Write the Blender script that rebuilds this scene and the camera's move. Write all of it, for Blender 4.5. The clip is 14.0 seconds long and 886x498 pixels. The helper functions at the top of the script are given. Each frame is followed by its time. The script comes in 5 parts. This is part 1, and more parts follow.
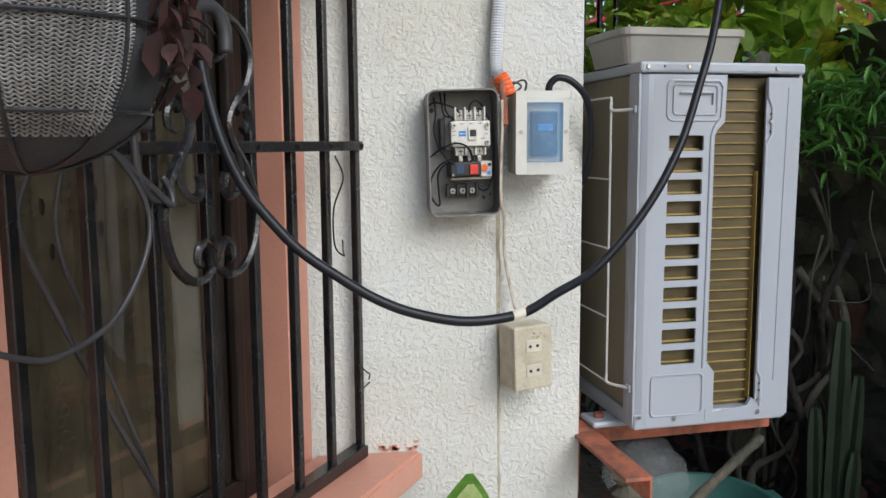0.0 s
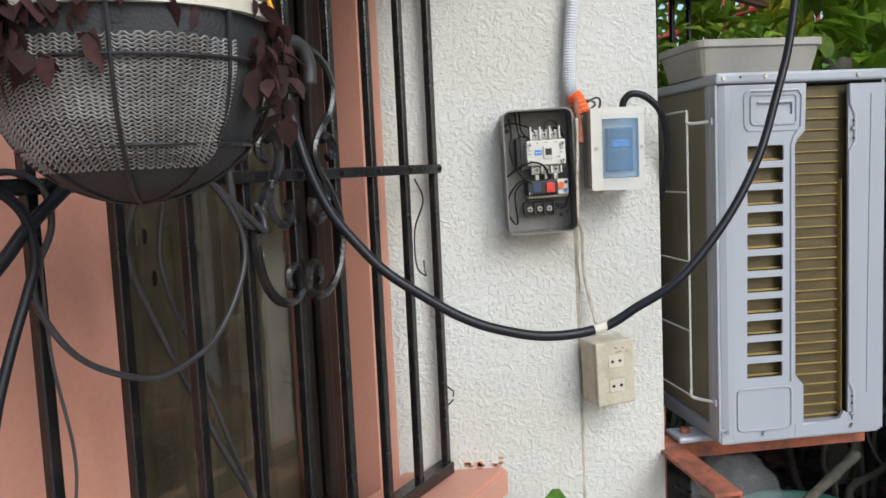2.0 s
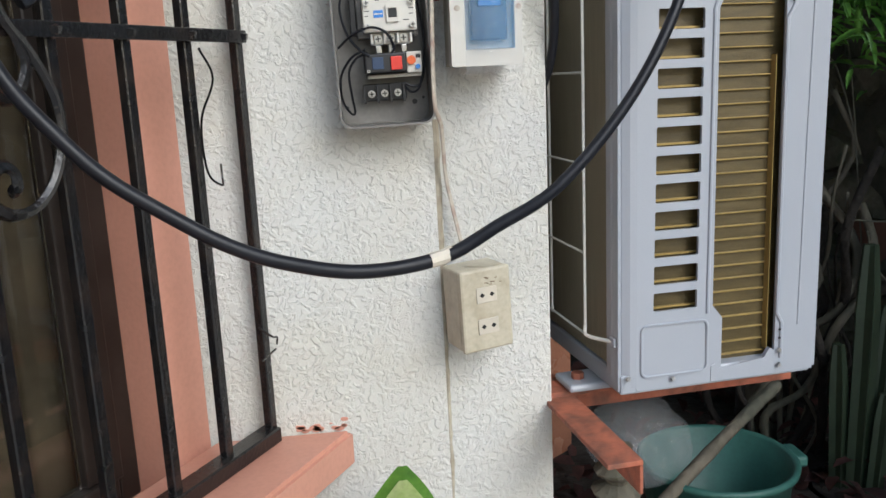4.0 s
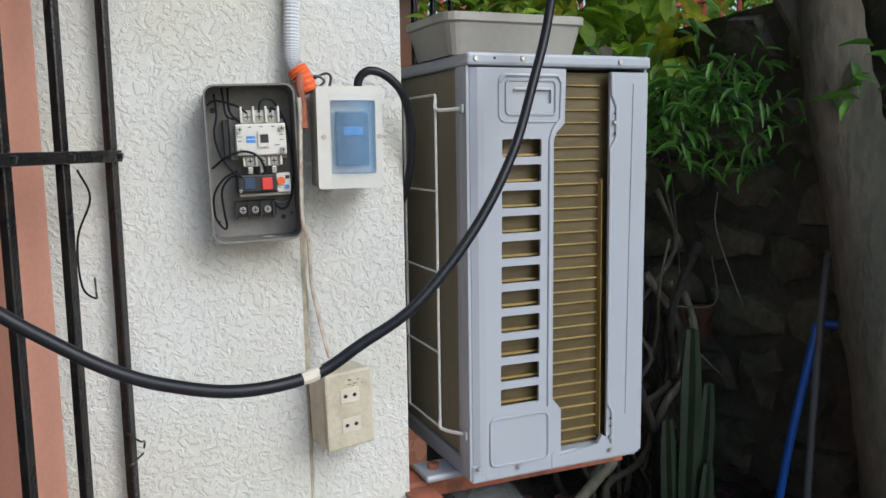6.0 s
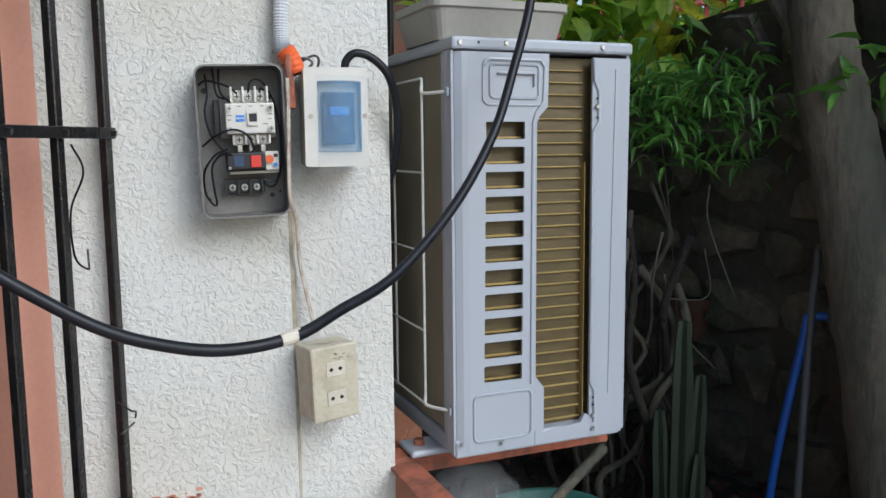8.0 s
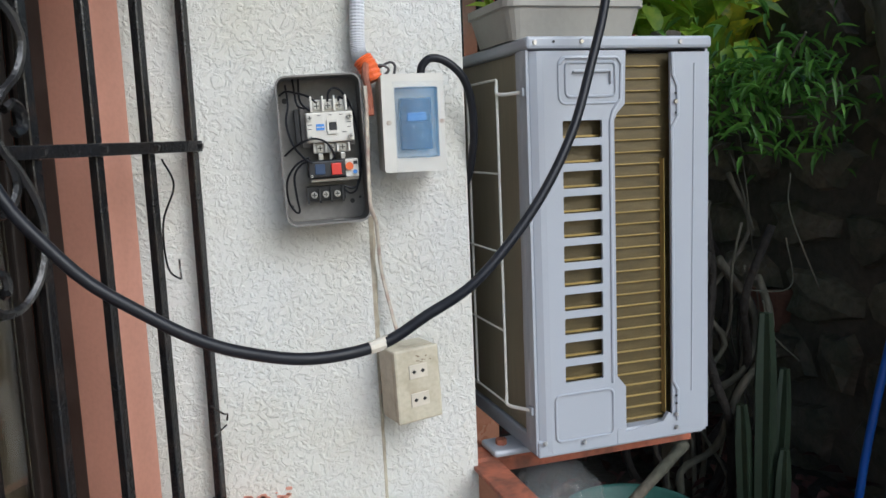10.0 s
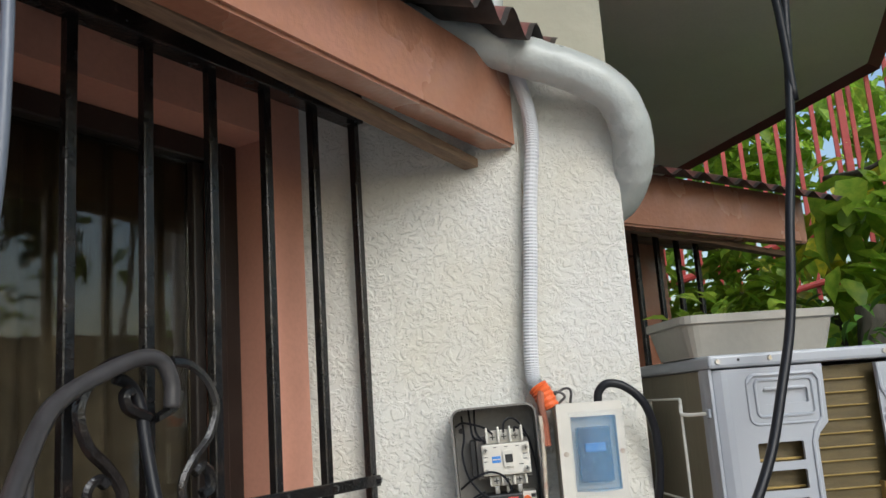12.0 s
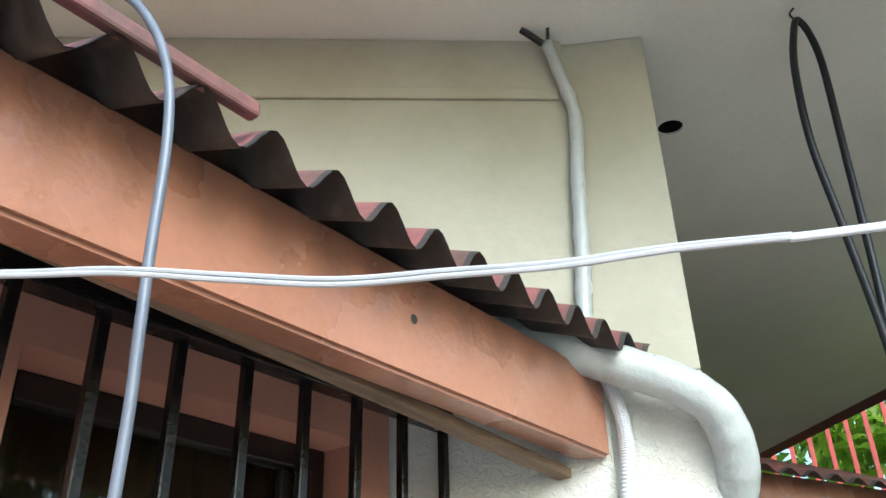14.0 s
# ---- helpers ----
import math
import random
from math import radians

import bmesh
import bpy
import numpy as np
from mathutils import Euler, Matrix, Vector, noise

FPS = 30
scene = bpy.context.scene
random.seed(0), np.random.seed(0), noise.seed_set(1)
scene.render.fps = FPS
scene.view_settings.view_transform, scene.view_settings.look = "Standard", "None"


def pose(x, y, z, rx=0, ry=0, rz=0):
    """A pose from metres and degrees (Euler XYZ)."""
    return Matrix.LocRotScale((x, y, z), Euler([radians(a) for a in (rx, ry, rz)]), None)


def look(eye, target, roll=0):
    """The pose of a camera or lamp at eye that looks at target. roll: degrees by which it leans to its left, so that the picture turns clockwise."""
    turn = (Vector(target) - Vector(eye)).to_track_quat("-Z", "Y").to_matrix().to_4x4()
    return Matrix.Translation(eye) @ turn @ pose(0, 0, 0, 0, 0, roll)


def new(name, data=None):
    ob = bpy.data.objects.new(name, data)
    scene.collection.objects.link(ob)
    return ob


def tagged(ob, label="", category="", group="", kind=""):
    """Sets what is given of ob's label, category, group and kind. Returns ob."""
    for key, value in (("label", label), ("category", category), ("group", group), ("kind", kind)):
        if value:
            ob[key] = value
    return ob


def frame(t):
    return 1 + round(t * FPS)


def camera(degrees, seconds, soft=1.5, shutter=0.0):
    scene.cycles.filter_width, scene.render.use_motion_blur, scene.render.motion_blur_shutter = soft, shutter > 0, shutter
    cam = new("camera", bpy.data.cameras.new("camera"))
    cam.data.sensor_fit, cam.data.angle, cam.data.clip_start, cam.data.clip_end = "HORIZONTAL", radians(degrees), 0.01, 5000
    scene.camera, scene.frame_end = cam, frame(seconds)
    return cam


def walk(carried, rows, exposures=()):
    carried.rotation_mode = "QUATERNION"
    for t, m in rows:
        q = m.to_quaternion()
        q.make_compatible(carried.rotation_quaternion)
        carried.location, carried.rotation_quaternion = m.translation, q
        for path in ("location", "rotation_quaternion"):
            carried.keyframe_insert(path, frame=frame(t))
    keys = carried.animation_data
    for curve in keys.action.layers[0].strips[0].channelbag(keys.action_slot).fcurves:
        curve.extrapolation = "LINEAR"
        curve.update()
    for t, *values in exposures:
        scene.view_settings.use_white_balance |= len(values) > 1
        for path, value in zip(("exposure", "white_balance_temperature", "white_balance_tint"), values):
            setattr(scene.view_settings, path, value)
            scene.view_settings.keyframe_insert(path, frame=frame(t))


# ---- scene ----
cam = camera(56.1, 14.0)
PATH = [
    (0, (-0.348, -1.215, 1.504), (-0.121, 0.757, 1.254), -0.4),
    (0.5, (-0.35, -1.233, 1.513), (-0.143, 0.748, 1.34), -1.2),
    (1, (-0.351, -1.236, 1.505), (-0.199, 0.752, 1.347), -2.5),
    (1.5, (-0.35, -1.241, 1.5), (-0.254, 0.748, 1.321), -2.6),
    (2, (-0.354, -1.239, 1.502), (-0.309, 0.751, 1.31), -2.6),
    (2.5, (-0.345, -1.233, 1.5), (-0.344, 0.757, 1.304), -2.8),
    (3, (-0.33, -1.18, 1.483), (-0.368, 0.805, 1.235), -3.5),
    (3.5, (-0.301, -1.026, 1.475), (-0.267, 0.942, 1.12), -3.6),
    (4, (-0.224, -0.943, 1.453), (-0.016, 1.004, 1.045), -2.6),
    (4.2, (-0.172, -0.934, 1.462), (0.066, 1.011, 1.062), -2.3),
    (6.3, (-0.248, -1.03, 1.515), (0.339, 0.865, 1.262), -0.7),
    (6.5, (-0.244, -1.036, 1.508), (0.352, 0.856, 1.249), -0.6),
    (7, (-0.224, -1.049, 1.49), (0.363, 0.846, 1.239), -0.5),
    (7.5, (-0.223, -1.053, 1.489), (0.341, 0.849, 1.238), -0.4),
    (8, (-0.225, -1.056, 1.484), (0.314, 0.855, 1.238), -0.6),
    (10.3, (-0.24, -1.056, 1.503), (0.132, 0.891, 1.238), -2.6),
    (10.5, (-0.24, -1.054, 1.507), (0.131, 0.9, 1.298), -3.0),
    (11, (-0.209, -1.058, 1.544), (0.005, 0.93, 1.565), -4.1),
    (11.5, (-0.201, -1.053, 1.568), (-0.143, 0.933, 1.796), -4.8),
    (12, (-0.206, -1.048, 1.585), (-0.252, 0.917, 1.954), -4.1),
    (12.5, (-0.206, -1.048, 1.625), (-0.321, 0.889, 2.106), -3.7),
    (13, (-0.209, -1.047, 1.637), (-0.407, 0.836, 2.283), -3.9),
    (13.2, (-0.209, -1.048, 1.64), (-0.447, 0.806, 2.352), -2.9),
    (13.5, (-0.21, -1.054, 1.643), (-0.475, 0.753, 2.459), -2.5),
    (14, (-0.21, -1.063, 1.649), (-0.409, 0.687, 2.598), -1.6),
]
walk(cam, [(t, look(eye, target, roll)) for t, eye, target, roll in PATH],
     exposures=[(0, 0.22, 5700, 8), (2.5, 0.33, 5700, 8), (4.2, 0.26, 5700, 8), (8.2, 0.22, 5450, 8), (11.0, 0.2, 5700, 8), (12.5, 0.32, 5950, 6), (13.2, 0.78, 5780, 3), (14.0, 1.28, 5550, 1)])

# ---------------------------------------------------------------- light
world = bpy.data.worlds.new("sky")
scene.world = world
world.use_nodes = True
wn = world.node_tree
sky = wn.nodes.new("ShaderNodeTexSky")
sky.sky_type, sky.sun_disc = "NISHITA", False
sky.sun_elevation, sky.sun_rotation = radians(37), radians(149)
sky.air_density, sky.dust_density = 1.4, 3.0
wn.links.new(sky.outputs[0], wn.nodes["Background"].inputs[0])
wn.nodes["Background"].inputs[1].default_value = 0.15
sun_data = bpy.data.lights.new("sun", "SUN")
sun_data.energy, sun_data.angle, sun_data.color = 1.5, radians(40), (1.0, 1.0, 0.98)
sun = new("sun", sun_data)
sun.matrix_world = look((4.5, -7.5, 7.7), (0, 0, 1.2))

# ---------------------------------------------------------------- materials


def material(name, colour, rough=0.5, metal=0.0, vary=0.15, scale=12.0, fine=90.0, bump=0.2, depth=0.002, second=None, edge=0.5,
             spec=0.5, coat=0.0, per_piece=0.0, stretch=(1, 1, 1)):
    """A surface with broad stains and fine grain; second: the stain's colour."""
    m = bpy.data.materials.new(name)
    m.use_nodes = True
    nt, b = m.node_tree, m.node_tree.nodes["Principled BSDF"]
    link = nt.links.new
    co = nt.nodes.new("ShaderNodeTexCoord")
    mp = nt.nodes.new("ShaderNodeMapping")
    mp.inputs["Scale"].default_value = stretch
    link(co.outputs["Object"], mp.inputs[0])
    n1, n2 = nt.nodes.new("ShaderNodeTexNoise"), nt.nodes.new("ShaderNodeTexNoise")
    n1.inputs["Scale"].default_value, n1.inputs["Detail"].default_value = scale, 5
    n2.inputs["Scale"].default_value, n2.inputs["Detail"].default_value = fine, 4
    link(mp.outputs[0], n1.inputs[0]), link(mp.outputs[0], n2.inputs[0])
    ramp = nt.nodes.new("ShaderNodeValToRGB")
    c2 = second or tuple(c * (1 - vary) for c in colour)
    ramp.color_ramp.elements[0].position, ramp.color_ramp.elements[1].position = edge - 0.14, edge + 0.16
    ramp.color_ramp.elements[0].color, ramp.color_ramp.elements[1].color = (*c2, 1), (*colour, 1)
    link(n1.outputs[0], ramp.inputs[0])
    mix = nt.nodes.new("ShaderNodeMix")
    mix.data_type, mix.blend_type = "RGBA", "MULTIPLY"
    mix.inputs[0].default_value = min(1.0, vary * 2)
    link(ramp.outputs[0], mix.inputs[6])
    grey = nt.nodes.new("ShaderNodeMapRange")
    grey.inputs[1].default_value, grey.inputs[2].default_value, grey.inputs[3].default_value = 0.3, 0.6, 0.7
    link(n2.outputs[0], grey.inputs[0]), link(grey.outputs[0], mix.inputs[7])
    out = mix.outputs[2]
    if per_piece:
        info, hsv, mr = nt.nodes.new("ShaderNodeObjectInfo"), nt.nodes.new("ShaderNodeHueSaturation"), nt.nodes.new("ShaderNodeMapRange")
        mr.inputs[3].default_value, mr.inputs[4].default_value = 1 - per_piece, 1 + per_piece
        link(info.outputs["Random"], mr.inputs[0]), link(mr.outputs[0], hsv.inputs["Value"])
        link(out, hsv.inputs["Color"])
        out = hsv.outputs[0]
    link(out, b.inputs["Base Color"])
    b.inputs["Roughness"].default_value, b.inputs["Metallic"].default_value = rough, metal
    b.inputs["Specular IOR Level"].default_value, b.inputs["Coat Weight"].default_value = spec, coat
    rr = nt.nodes.new("ShaderNodeMapRange")
    rr.inputs[3].default_value, rr.inputs[4].default_value = max(0.02, rough - 0.12), min(1, rough + 0.12)
    link(n1.outputs[0], rr.inputs[0]), link(rr.outputs[0], b.inputs["Roughness"])
    if bump:
        bp = nt.nodes.new("ShaderNodeBump")
        bp.inputs["Strength"].default_value, bp.inputs["Distance"].default_value = bump, depth
        link(n2.outputs[0], bp.inputs["Height"]), link(bp.outputs[0], b.inputs["Normal"])
    return m


def stucco(name, colour, stain):
    """Textured plaster: flat-topped worm-like ridges about a centimetre apart, with broad yellowish stains."""
    m = material(name, colour, rough=0.75, vary=0.06, scale=5.0, fine=160, second=stain, edge=0.42, spec=0.25)
    nt = m.node_tree
    b = nt.nodes["Principled BSDF"]
    co = [n for n in nt.nodes if n.type == "TEX_COORD"][0]
    warp = nt.nodes.new("ShaderNodeTexNoise")
    warp.inputs["Scale"].default_value = 45
    nt.links.new(co.outputs["Object"], warp.inputs[0])
    add = nt.nodes.new("ShaderNodeMixRGB")
    add.blend_type = "ADD"
    add.inputs[0].default_value = 0.022
    nt.links.new(co.outputs["Object"], add.inputs[1]), nt.links.new(warp.outputs["Color"], add.inputs[2])
    worm = nt.nodes.new("ShaderNodeTexNoise")
    worm.inputs["Scale"].default_value, worm.inputs["Detail"].default_value, worm.inputs["Roughness"].default_value = 140, 3.0, 0.55
    nt.links.new(add.outputs[0], worm.inputs[0])
    ridge = nt.nodes.new("ShaderNodeValToRGB")
    ridge.color_ramp.elements[0].position, ridge.color_ramp.elements[1].position = 0.45, 0.57
    nt.links.new(worm.outputs[0], ridge.inputs[0])
    grain = nt.nodes.new("ShaderNodeTexNoise")
    grain.inputs["Scale"].default_value, grain.inputs["Detail"].default_value = 420, 3
    nt.links.new(co.outputs["Object"], grain.inputs[0])
    old = [n for n in nt.nodes if n.type == "BUMP"][0]
    nt.links.new(grain.outputs[0], old.inputs["Height"])
    old.inputs["Strength"].default_value, old.inputs["Distance"].default_value = 0.25, 0.001
    bp = nt.nodes.new("ShaderNodeBump")
    bp.inputs["Strength"].default_value, bp.inputs["Distance"].default_value = 0.52, 0.0034
    nt.links.new(ridge.outputs[0], bp.inputs["Height"]), nt.links.new(old.outputs[0], bp.inputs["Normal"])
    nt.links.new(bp.outputs[0], b.inputs["Normal"])
    return m


def glassy(name, colour, rough=0.02, ior=1.45, weight=1.0):
    m = bpy.data.materials.new(name)
    m.use_nodes = True
    b = m.node_tree.nodes["Principled BSDF"]
    b.inputs["Base Color"].default_value = (*colour, 1)
    b.inputs["Roughness"].default_value, b.inputs["IOR"].default_value = rough, ior
    b.inputs["Transmission Weight"].default_value = weight
    n = m.node_tree.nodes.new("ShaderNodeTexNoise")
    n.inputs["Scale"].default_value = 30
    bp = m.node_tree.nodes.new("ShaderNodeBump")
    bp.inputs["Strength"].default_value, bp.inputs["Distance"].default_value = 0.05, 0.001
    m.node_tree.links.new(n.outputs[0], bp.inputs["Height"]), m.node_tree.links.new(bp.outputs[0], b.inputs["Normal"])
    return m


def leafy(name, colour, second, rough=0.4):
    """Leaves: colour varies leaf by leaf, with some light let through."""
    m = material(name, colour, rough=rough, vary=0.2, scale=40, fine=200, second=second, bump=0.1)
    nt, b = m.node_tree, m.node_tree.nodes["Principled BSDF"]
    geo, hsv, mr = nt.nodes.new("ShaderNodeNewGeometry"), nt.nodes.new("ShaderNodeHueSaturation"), nt.nodes.new("ShaderNodeMapRange")
    mr.inputs[3].default_value, mr.inputs[4].default_value = 0.55, 1.4
    nt.links.new(geo.outputs["Random Per Island"], mr.inputs[0]), nt.links.new(mr.outputs[0], hsv.inputs["Value"])
    src = b.inputs["Base Color"].links[0].from_socket
    nt.links.new(src, hsv.inputs["Color"]), nt.links.new(hsv.outputs[0], b.inputs["Base Color"])
    tr, mx = nt.nodes.new("ShaderNodeBsdfTranslucent"), nt.nodes.new("ShaderNodeMixShader")
    nt.links.new(hsv.outputs[0], tr.inputs["Color"])
    mx.inputs[0].default_value = 0.45
    out = nt.nodes["Material Output"]
    nt.links.new(b.outputs[0], mx.inputs[1]), nt.links.new(tr.outputs[0], mx.inputs[2]), nt.links.new(mx.outputs[0], out.inputs[0])
    return m


PLASTER = stucco("white_stucco", (0.63, 0.63, 0.595), (0.59, 0.57, 0.49))
UPPER = material("cream_wall_paint", (0.44, 0.425, 0.335), 0.65, vary=0.08, scale=5, fine=45, bump=0.5, depth=0.004, second=(0.38, 0.36, 0.27), edge=0.42)
ORANGE = material("terracotta_paint", (0.58, 0.285, 0.205), 0.42, vary=0.12, scale=6, fine=180, bump=0.15, depth=0.001)
BEAM = material("brown_paint", (0.385, 0.18, 0.112), 0.26, vary=0.14, scale=7, fine=110, bump=0.6, depth=0.0016, spec=0.6, coat=0.25)
IRON = material("black_gloss_paint", (0.008, 0.008, 0.009), 0.24, spec=0.5, coat=0.15, vary=0.4, scale=40, fine=240, bump=0.6, depth=0.0015, second=(0.03, 0.022, 0.018), edge=0.36)
SOFFIT = material("cream_ceiling_paint", (0.80, 0.775, 0.70), 0.7, vary=0.08, scale=3, fine=120, bump=0.08)
TIMBER = material("weathered_wood", (0.24, 0.16, 0.10), 0.8, vary=0.4, scale=10, fine=60, bump=0.5, stretch=(1, 8, 8))
ROOF = material("red_roof_sheet", (0.24, 0.09, 0.085), 0.5, vary=0.4, scale=14, fine=90, bump=0.2, second=(0.12, 0.07, 0.06))
ROOFUNDER = material("shaded_worn_roof_edge", (0.04, 0.036, 0.034), 0.6, vary=0.5, scale=30, fine=120, bump=0.3, second=(0.13, 0.115, 0.09), edge=0.33)
MAROON = material("maroon_paint", (0.14, 0.03, 0.03), 0.4, vary=0.2)
WHITEMETAL = material("white_powder_coat", (0.37, 0.395, 0.435), 0.32, vary=0.04, scale=4, fine=500, bump=0.12, depth=0.0004)
WHITEWIRE = material("white_coated_wire", (0.75, 0.74, 0.68), 0.4, vary=0.1)
COIL = material("amber_coil_fins", (0.12, 0.09, 0.036), 0.35, metal=0.25, vary=0.3, scale=20, fine=300, bump=0.3, stretch=(1, 1, 6))
GOLD = material("gold_fin_edge", (0.42, 0.30, 0.10), 0.35, metal=0.25, vary=0.2, scale=40)
COILBACK = material("olive_coil_back", (0.30, 0.26, 0.18), 0.55, metal=0.2, vary=0.2, scale=9, fine=260, bump=0.35, stretch=(40, 40, 1))
CABLE = material("black_rubber", (0.011, 0.012, 0.016), 0.42, spec=0.3, vary=0.2, scale=60, bump=0.1)
GREYCABLE = material("grey_sheath", (0.045, 0.043, 0.046), 0.42, vary=0.2, scale=60, bump=0.1)
WHITEPVC = material("white_plastic", (0.62, 0.64, 0.67), 0.35, vary=0.05, scale=25, bump=0.05)
LINEPVC = material("off_white_sheath", (0.40, 0.41, 0.43), 0.4, vary=0.08, scale=60, bump=0.05)
WRAP = material("white_pipe_wrap", (0.45, 0.48, 0.47), 0.3, vary=0.08, scale=18, fine=45, bump=0.7, depth=0.004)
ORANGEPVC = material("orange_plastic", (0.72, 0.13, 0.03), 0.4, vary=0.1, scale=40)
GREYBOX = material("grey_enamel", (0.20, 0.19, 0.175), 0.45, vary=0.25, scale=22, fine=150, bump=0.15, second=(0.15, 0.14, 0.13), edge=0.4)
CREAM = material("cream_abs", (0.62, 0.60, 0.54), 0.38, vary=0.05, scale=30, bump=0.06)
DULLCREAM = material("aged_and_shaded_cream", (0.50, 0.46, 0.35), 0.45, vary=0.2, scale=45, fine=160, bump=0.12, second=(0.40, 0.35, 0.25), edge=0.4)
BLACKPLASTIC = material("black_plastic", (0.018, 0.018, 0.019), 0.45, vary=0.2)
REDPLASTIC = material("red_plastic", (0.62, 0.045, 0.03), 0.35, vary=0.1)
BLUELABEL = material("blue_label", (0.05, 0.22, 0.62), 0.5, vary=0.05)
DARKBLUE = material("dark_blue_switch", (0.04, 0.07, 0.14), 0.3, vary=0.3, scale=50)
STEEL = material("zinc_screw", (0.55, 0.55, 0.54), 0.3, metal=0.9, vary=0.2, scale=90)
RUST = material("red_oxide_steel", (0.42, 0.13, 0.07), 0.7, vary=0.4, scale=26, fine=110, bump=0.5, second=(0.16, 0.07, 0.045), edge=0.46)
OLDWIRE = material("painted_flat_wire", (0.48, 0.43, 0.35), 0.5, vary=0.3, scale=50, second=(0.20, 0.06, 0.05), edge=0.36)
CURTAIN = material("brown_lace_curtain", (0.15, 0.12, 0.075), 0.85, vary=0.3, scale=14, fine=70, bump=0.5, second=(0.085, 0.068, 0.042))
FRAMEWOOD = material("dark_window_frame", (0.022, 0.016, 0.013), 0.4, vary=0.4, scale=18)
TUB = material("green_plastic", (0.045, 0.14, 0.115), 0.5, vary=0.2, scale=9)
TERRACOTTA = material("terracotta_clay", (0.16, 0.07, 0.045), 0.8, vary=0.3, scale=18)
STONE = material("mossy_stone", (0.15, 0.12, 0.085), 0.85, vary=0.5, scale=9, fine=50, bump=0.8, depth=0.01, second=(0.06, 0.06, 0.038), per_piece=0.4)
MORTAR = material("dark_mortar", (0.095, 0.08, 0.06), 0.9, vary=0.4, scale=8, fine=40, bump=0.8, depth=0.01)
BARK = material("grey_brown_bark", (0.16, 0.135, 0.10), 0.85, vary=0.45, scale=9, fine=60, bump=0.8, depth=0.008, second=(0.075, 0.075, 0.052), stretch=(1, 1, 0.4))
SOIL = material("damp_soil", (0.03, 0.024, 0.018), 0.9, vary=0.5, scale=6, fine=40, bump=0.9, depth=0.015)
LEAF_BRIGHT = leafy("bright_leaf", (0.42, 0.56, 0.06), (0.24, 0.42, 0.04))
LEAF_YELLOW = leafy("yellow_leaf", (0.65, 0.58, 0.04), (0.30, 0.38, 0.04))
LEAF_MID = leafy("green_leaf", (0.17, 0.36, 0.055), (0.09, 0.22, 0.04))
LEAF_DARK = leafy("dark_leaf", (0.03, 0.075, 0.018), (0.02, 0.05, 0.014))
DEADLEAF = leafy("dry_brown_leaf", (0.085, 0.035, 0.03), (0.045, 0.022, 0.02), 0.8)
PALELEAF = leafy("variegated_leaf", (0.72, 0.78, 0.42), (0.50, 0.64, 0.24))
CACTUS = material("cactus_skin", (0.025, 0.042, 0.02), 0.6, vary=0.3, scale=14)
MESHCLOTH = material("black_shade_cloth", (0.035, 0.036, 0.038), 0.75, vary=0.3, scale=30, fine=300, bump=0.5)
LINER = material("grey_woven_liner", (0.30, 0.29, 0.28), 0.8, vary=0.35, scale=9, fine=200, bump=0.6, second=(0.12, 0.11, 0.10), edge=0.42)
IVORY = material("aged_ivory_plastic", (0.62, 0.57, 0.47), 0.45, vary=0.15, scale=18)
YELLOWROPE = material("yellow_rope", (0.80, 0.36, 0.01), 0.6, vary=0.15, scale=200)
PLANTER = material("beige_planter_plastic", (0.33, 0.315, 0.275), 0.5, vary=0.08, scale=9)
REDFENCE = material("red_fence_paint", (0.50, 0.075, 0.06), 0.45, vary=0.15, scale=20)
BLUEPIPE = material("blue_pvc", (0.02, 0.10, 0.42), 0.4, vary=0.1)
GREYPIPE = material("grey_pvc", (0.12, 0.125, 0.13), 0.5, vary=0.15)
def sheer(name, colour, alpha, rough):
    m = material(name, colour, rough, vary=0.1, scale=60, fine=90, bump=0.6, depth=0.003, spec=0.8)
    m.node_tree.nodes["Principled BSDF"].inputs["Alpha"].default_value = alpha
    return m


FILM = sheer("clear_film", (0.55, 0.58, 0.60), 0.13, 0.12)
BLUECOVER = sheer("blue_tinted_cover", (0.10, 0.36, 0.68), 0.36, 0.12)
BLUEGREY = material("blue_grey_sheath", (0.13, 0.15, 0.19), 0.4, vary=0.15, scale=60)
CAULK = material("dirty_caulk", (0.50, 0.46, 0.36), 0.8, vary=0.3, scale=30, second=(0.34, 0.29, 0.21), bump=0.6)
WINDOWGLASS = glassy("window_glass", (0.62, 0.60, 0.54), 0.0, 1.55)
CONCRETE = material("bounce_concrete", (0.50, 0.48, 0.44), 0.85, vary=0.25, scale=3, fine=60, bump=0.4)
DARKROOM = material("unlit_room_fill", (0.12, 0.10, 0.08), 0.8, vary=0.1)

# ---------------------------------------------------------------- builders


def mesh_of(name, bm, mat, smooth=False):
    me = bpy.data.meshes.new(name)
    bmesh.ops.recalc_face_normals(bm, faces=bm.faces)
    bm.to_mesh(me)
    bm.free()
    if smooth:
        for p in me.polygons:
            p.use_smooth = True
    me.materials.append(mat)
    return me


def part(name, bm, mat, parent, label="", smooth=False):
    ob = new(name, mesh_of(name, bm, mat, smooth))
    ob.parent = parent
    if label:
        ob["label"] = label
    return ob


def solid(name, bm, mat, label, category, group="", kind="", m=None, smooth=False):
    ob = new(name, mesh_of(name, bm, mat, smooth))
    if m is not None:
        ob.matrix_world = m
    return tagged(ob, label, category, group, kind)


def thing(name, m, label, category, group="", kind=""):
    ob = new(name)
    ob.empty_display_size = 0.05
    ob.matrix_world = m
    return tagged(ob, label, category, group, kind)


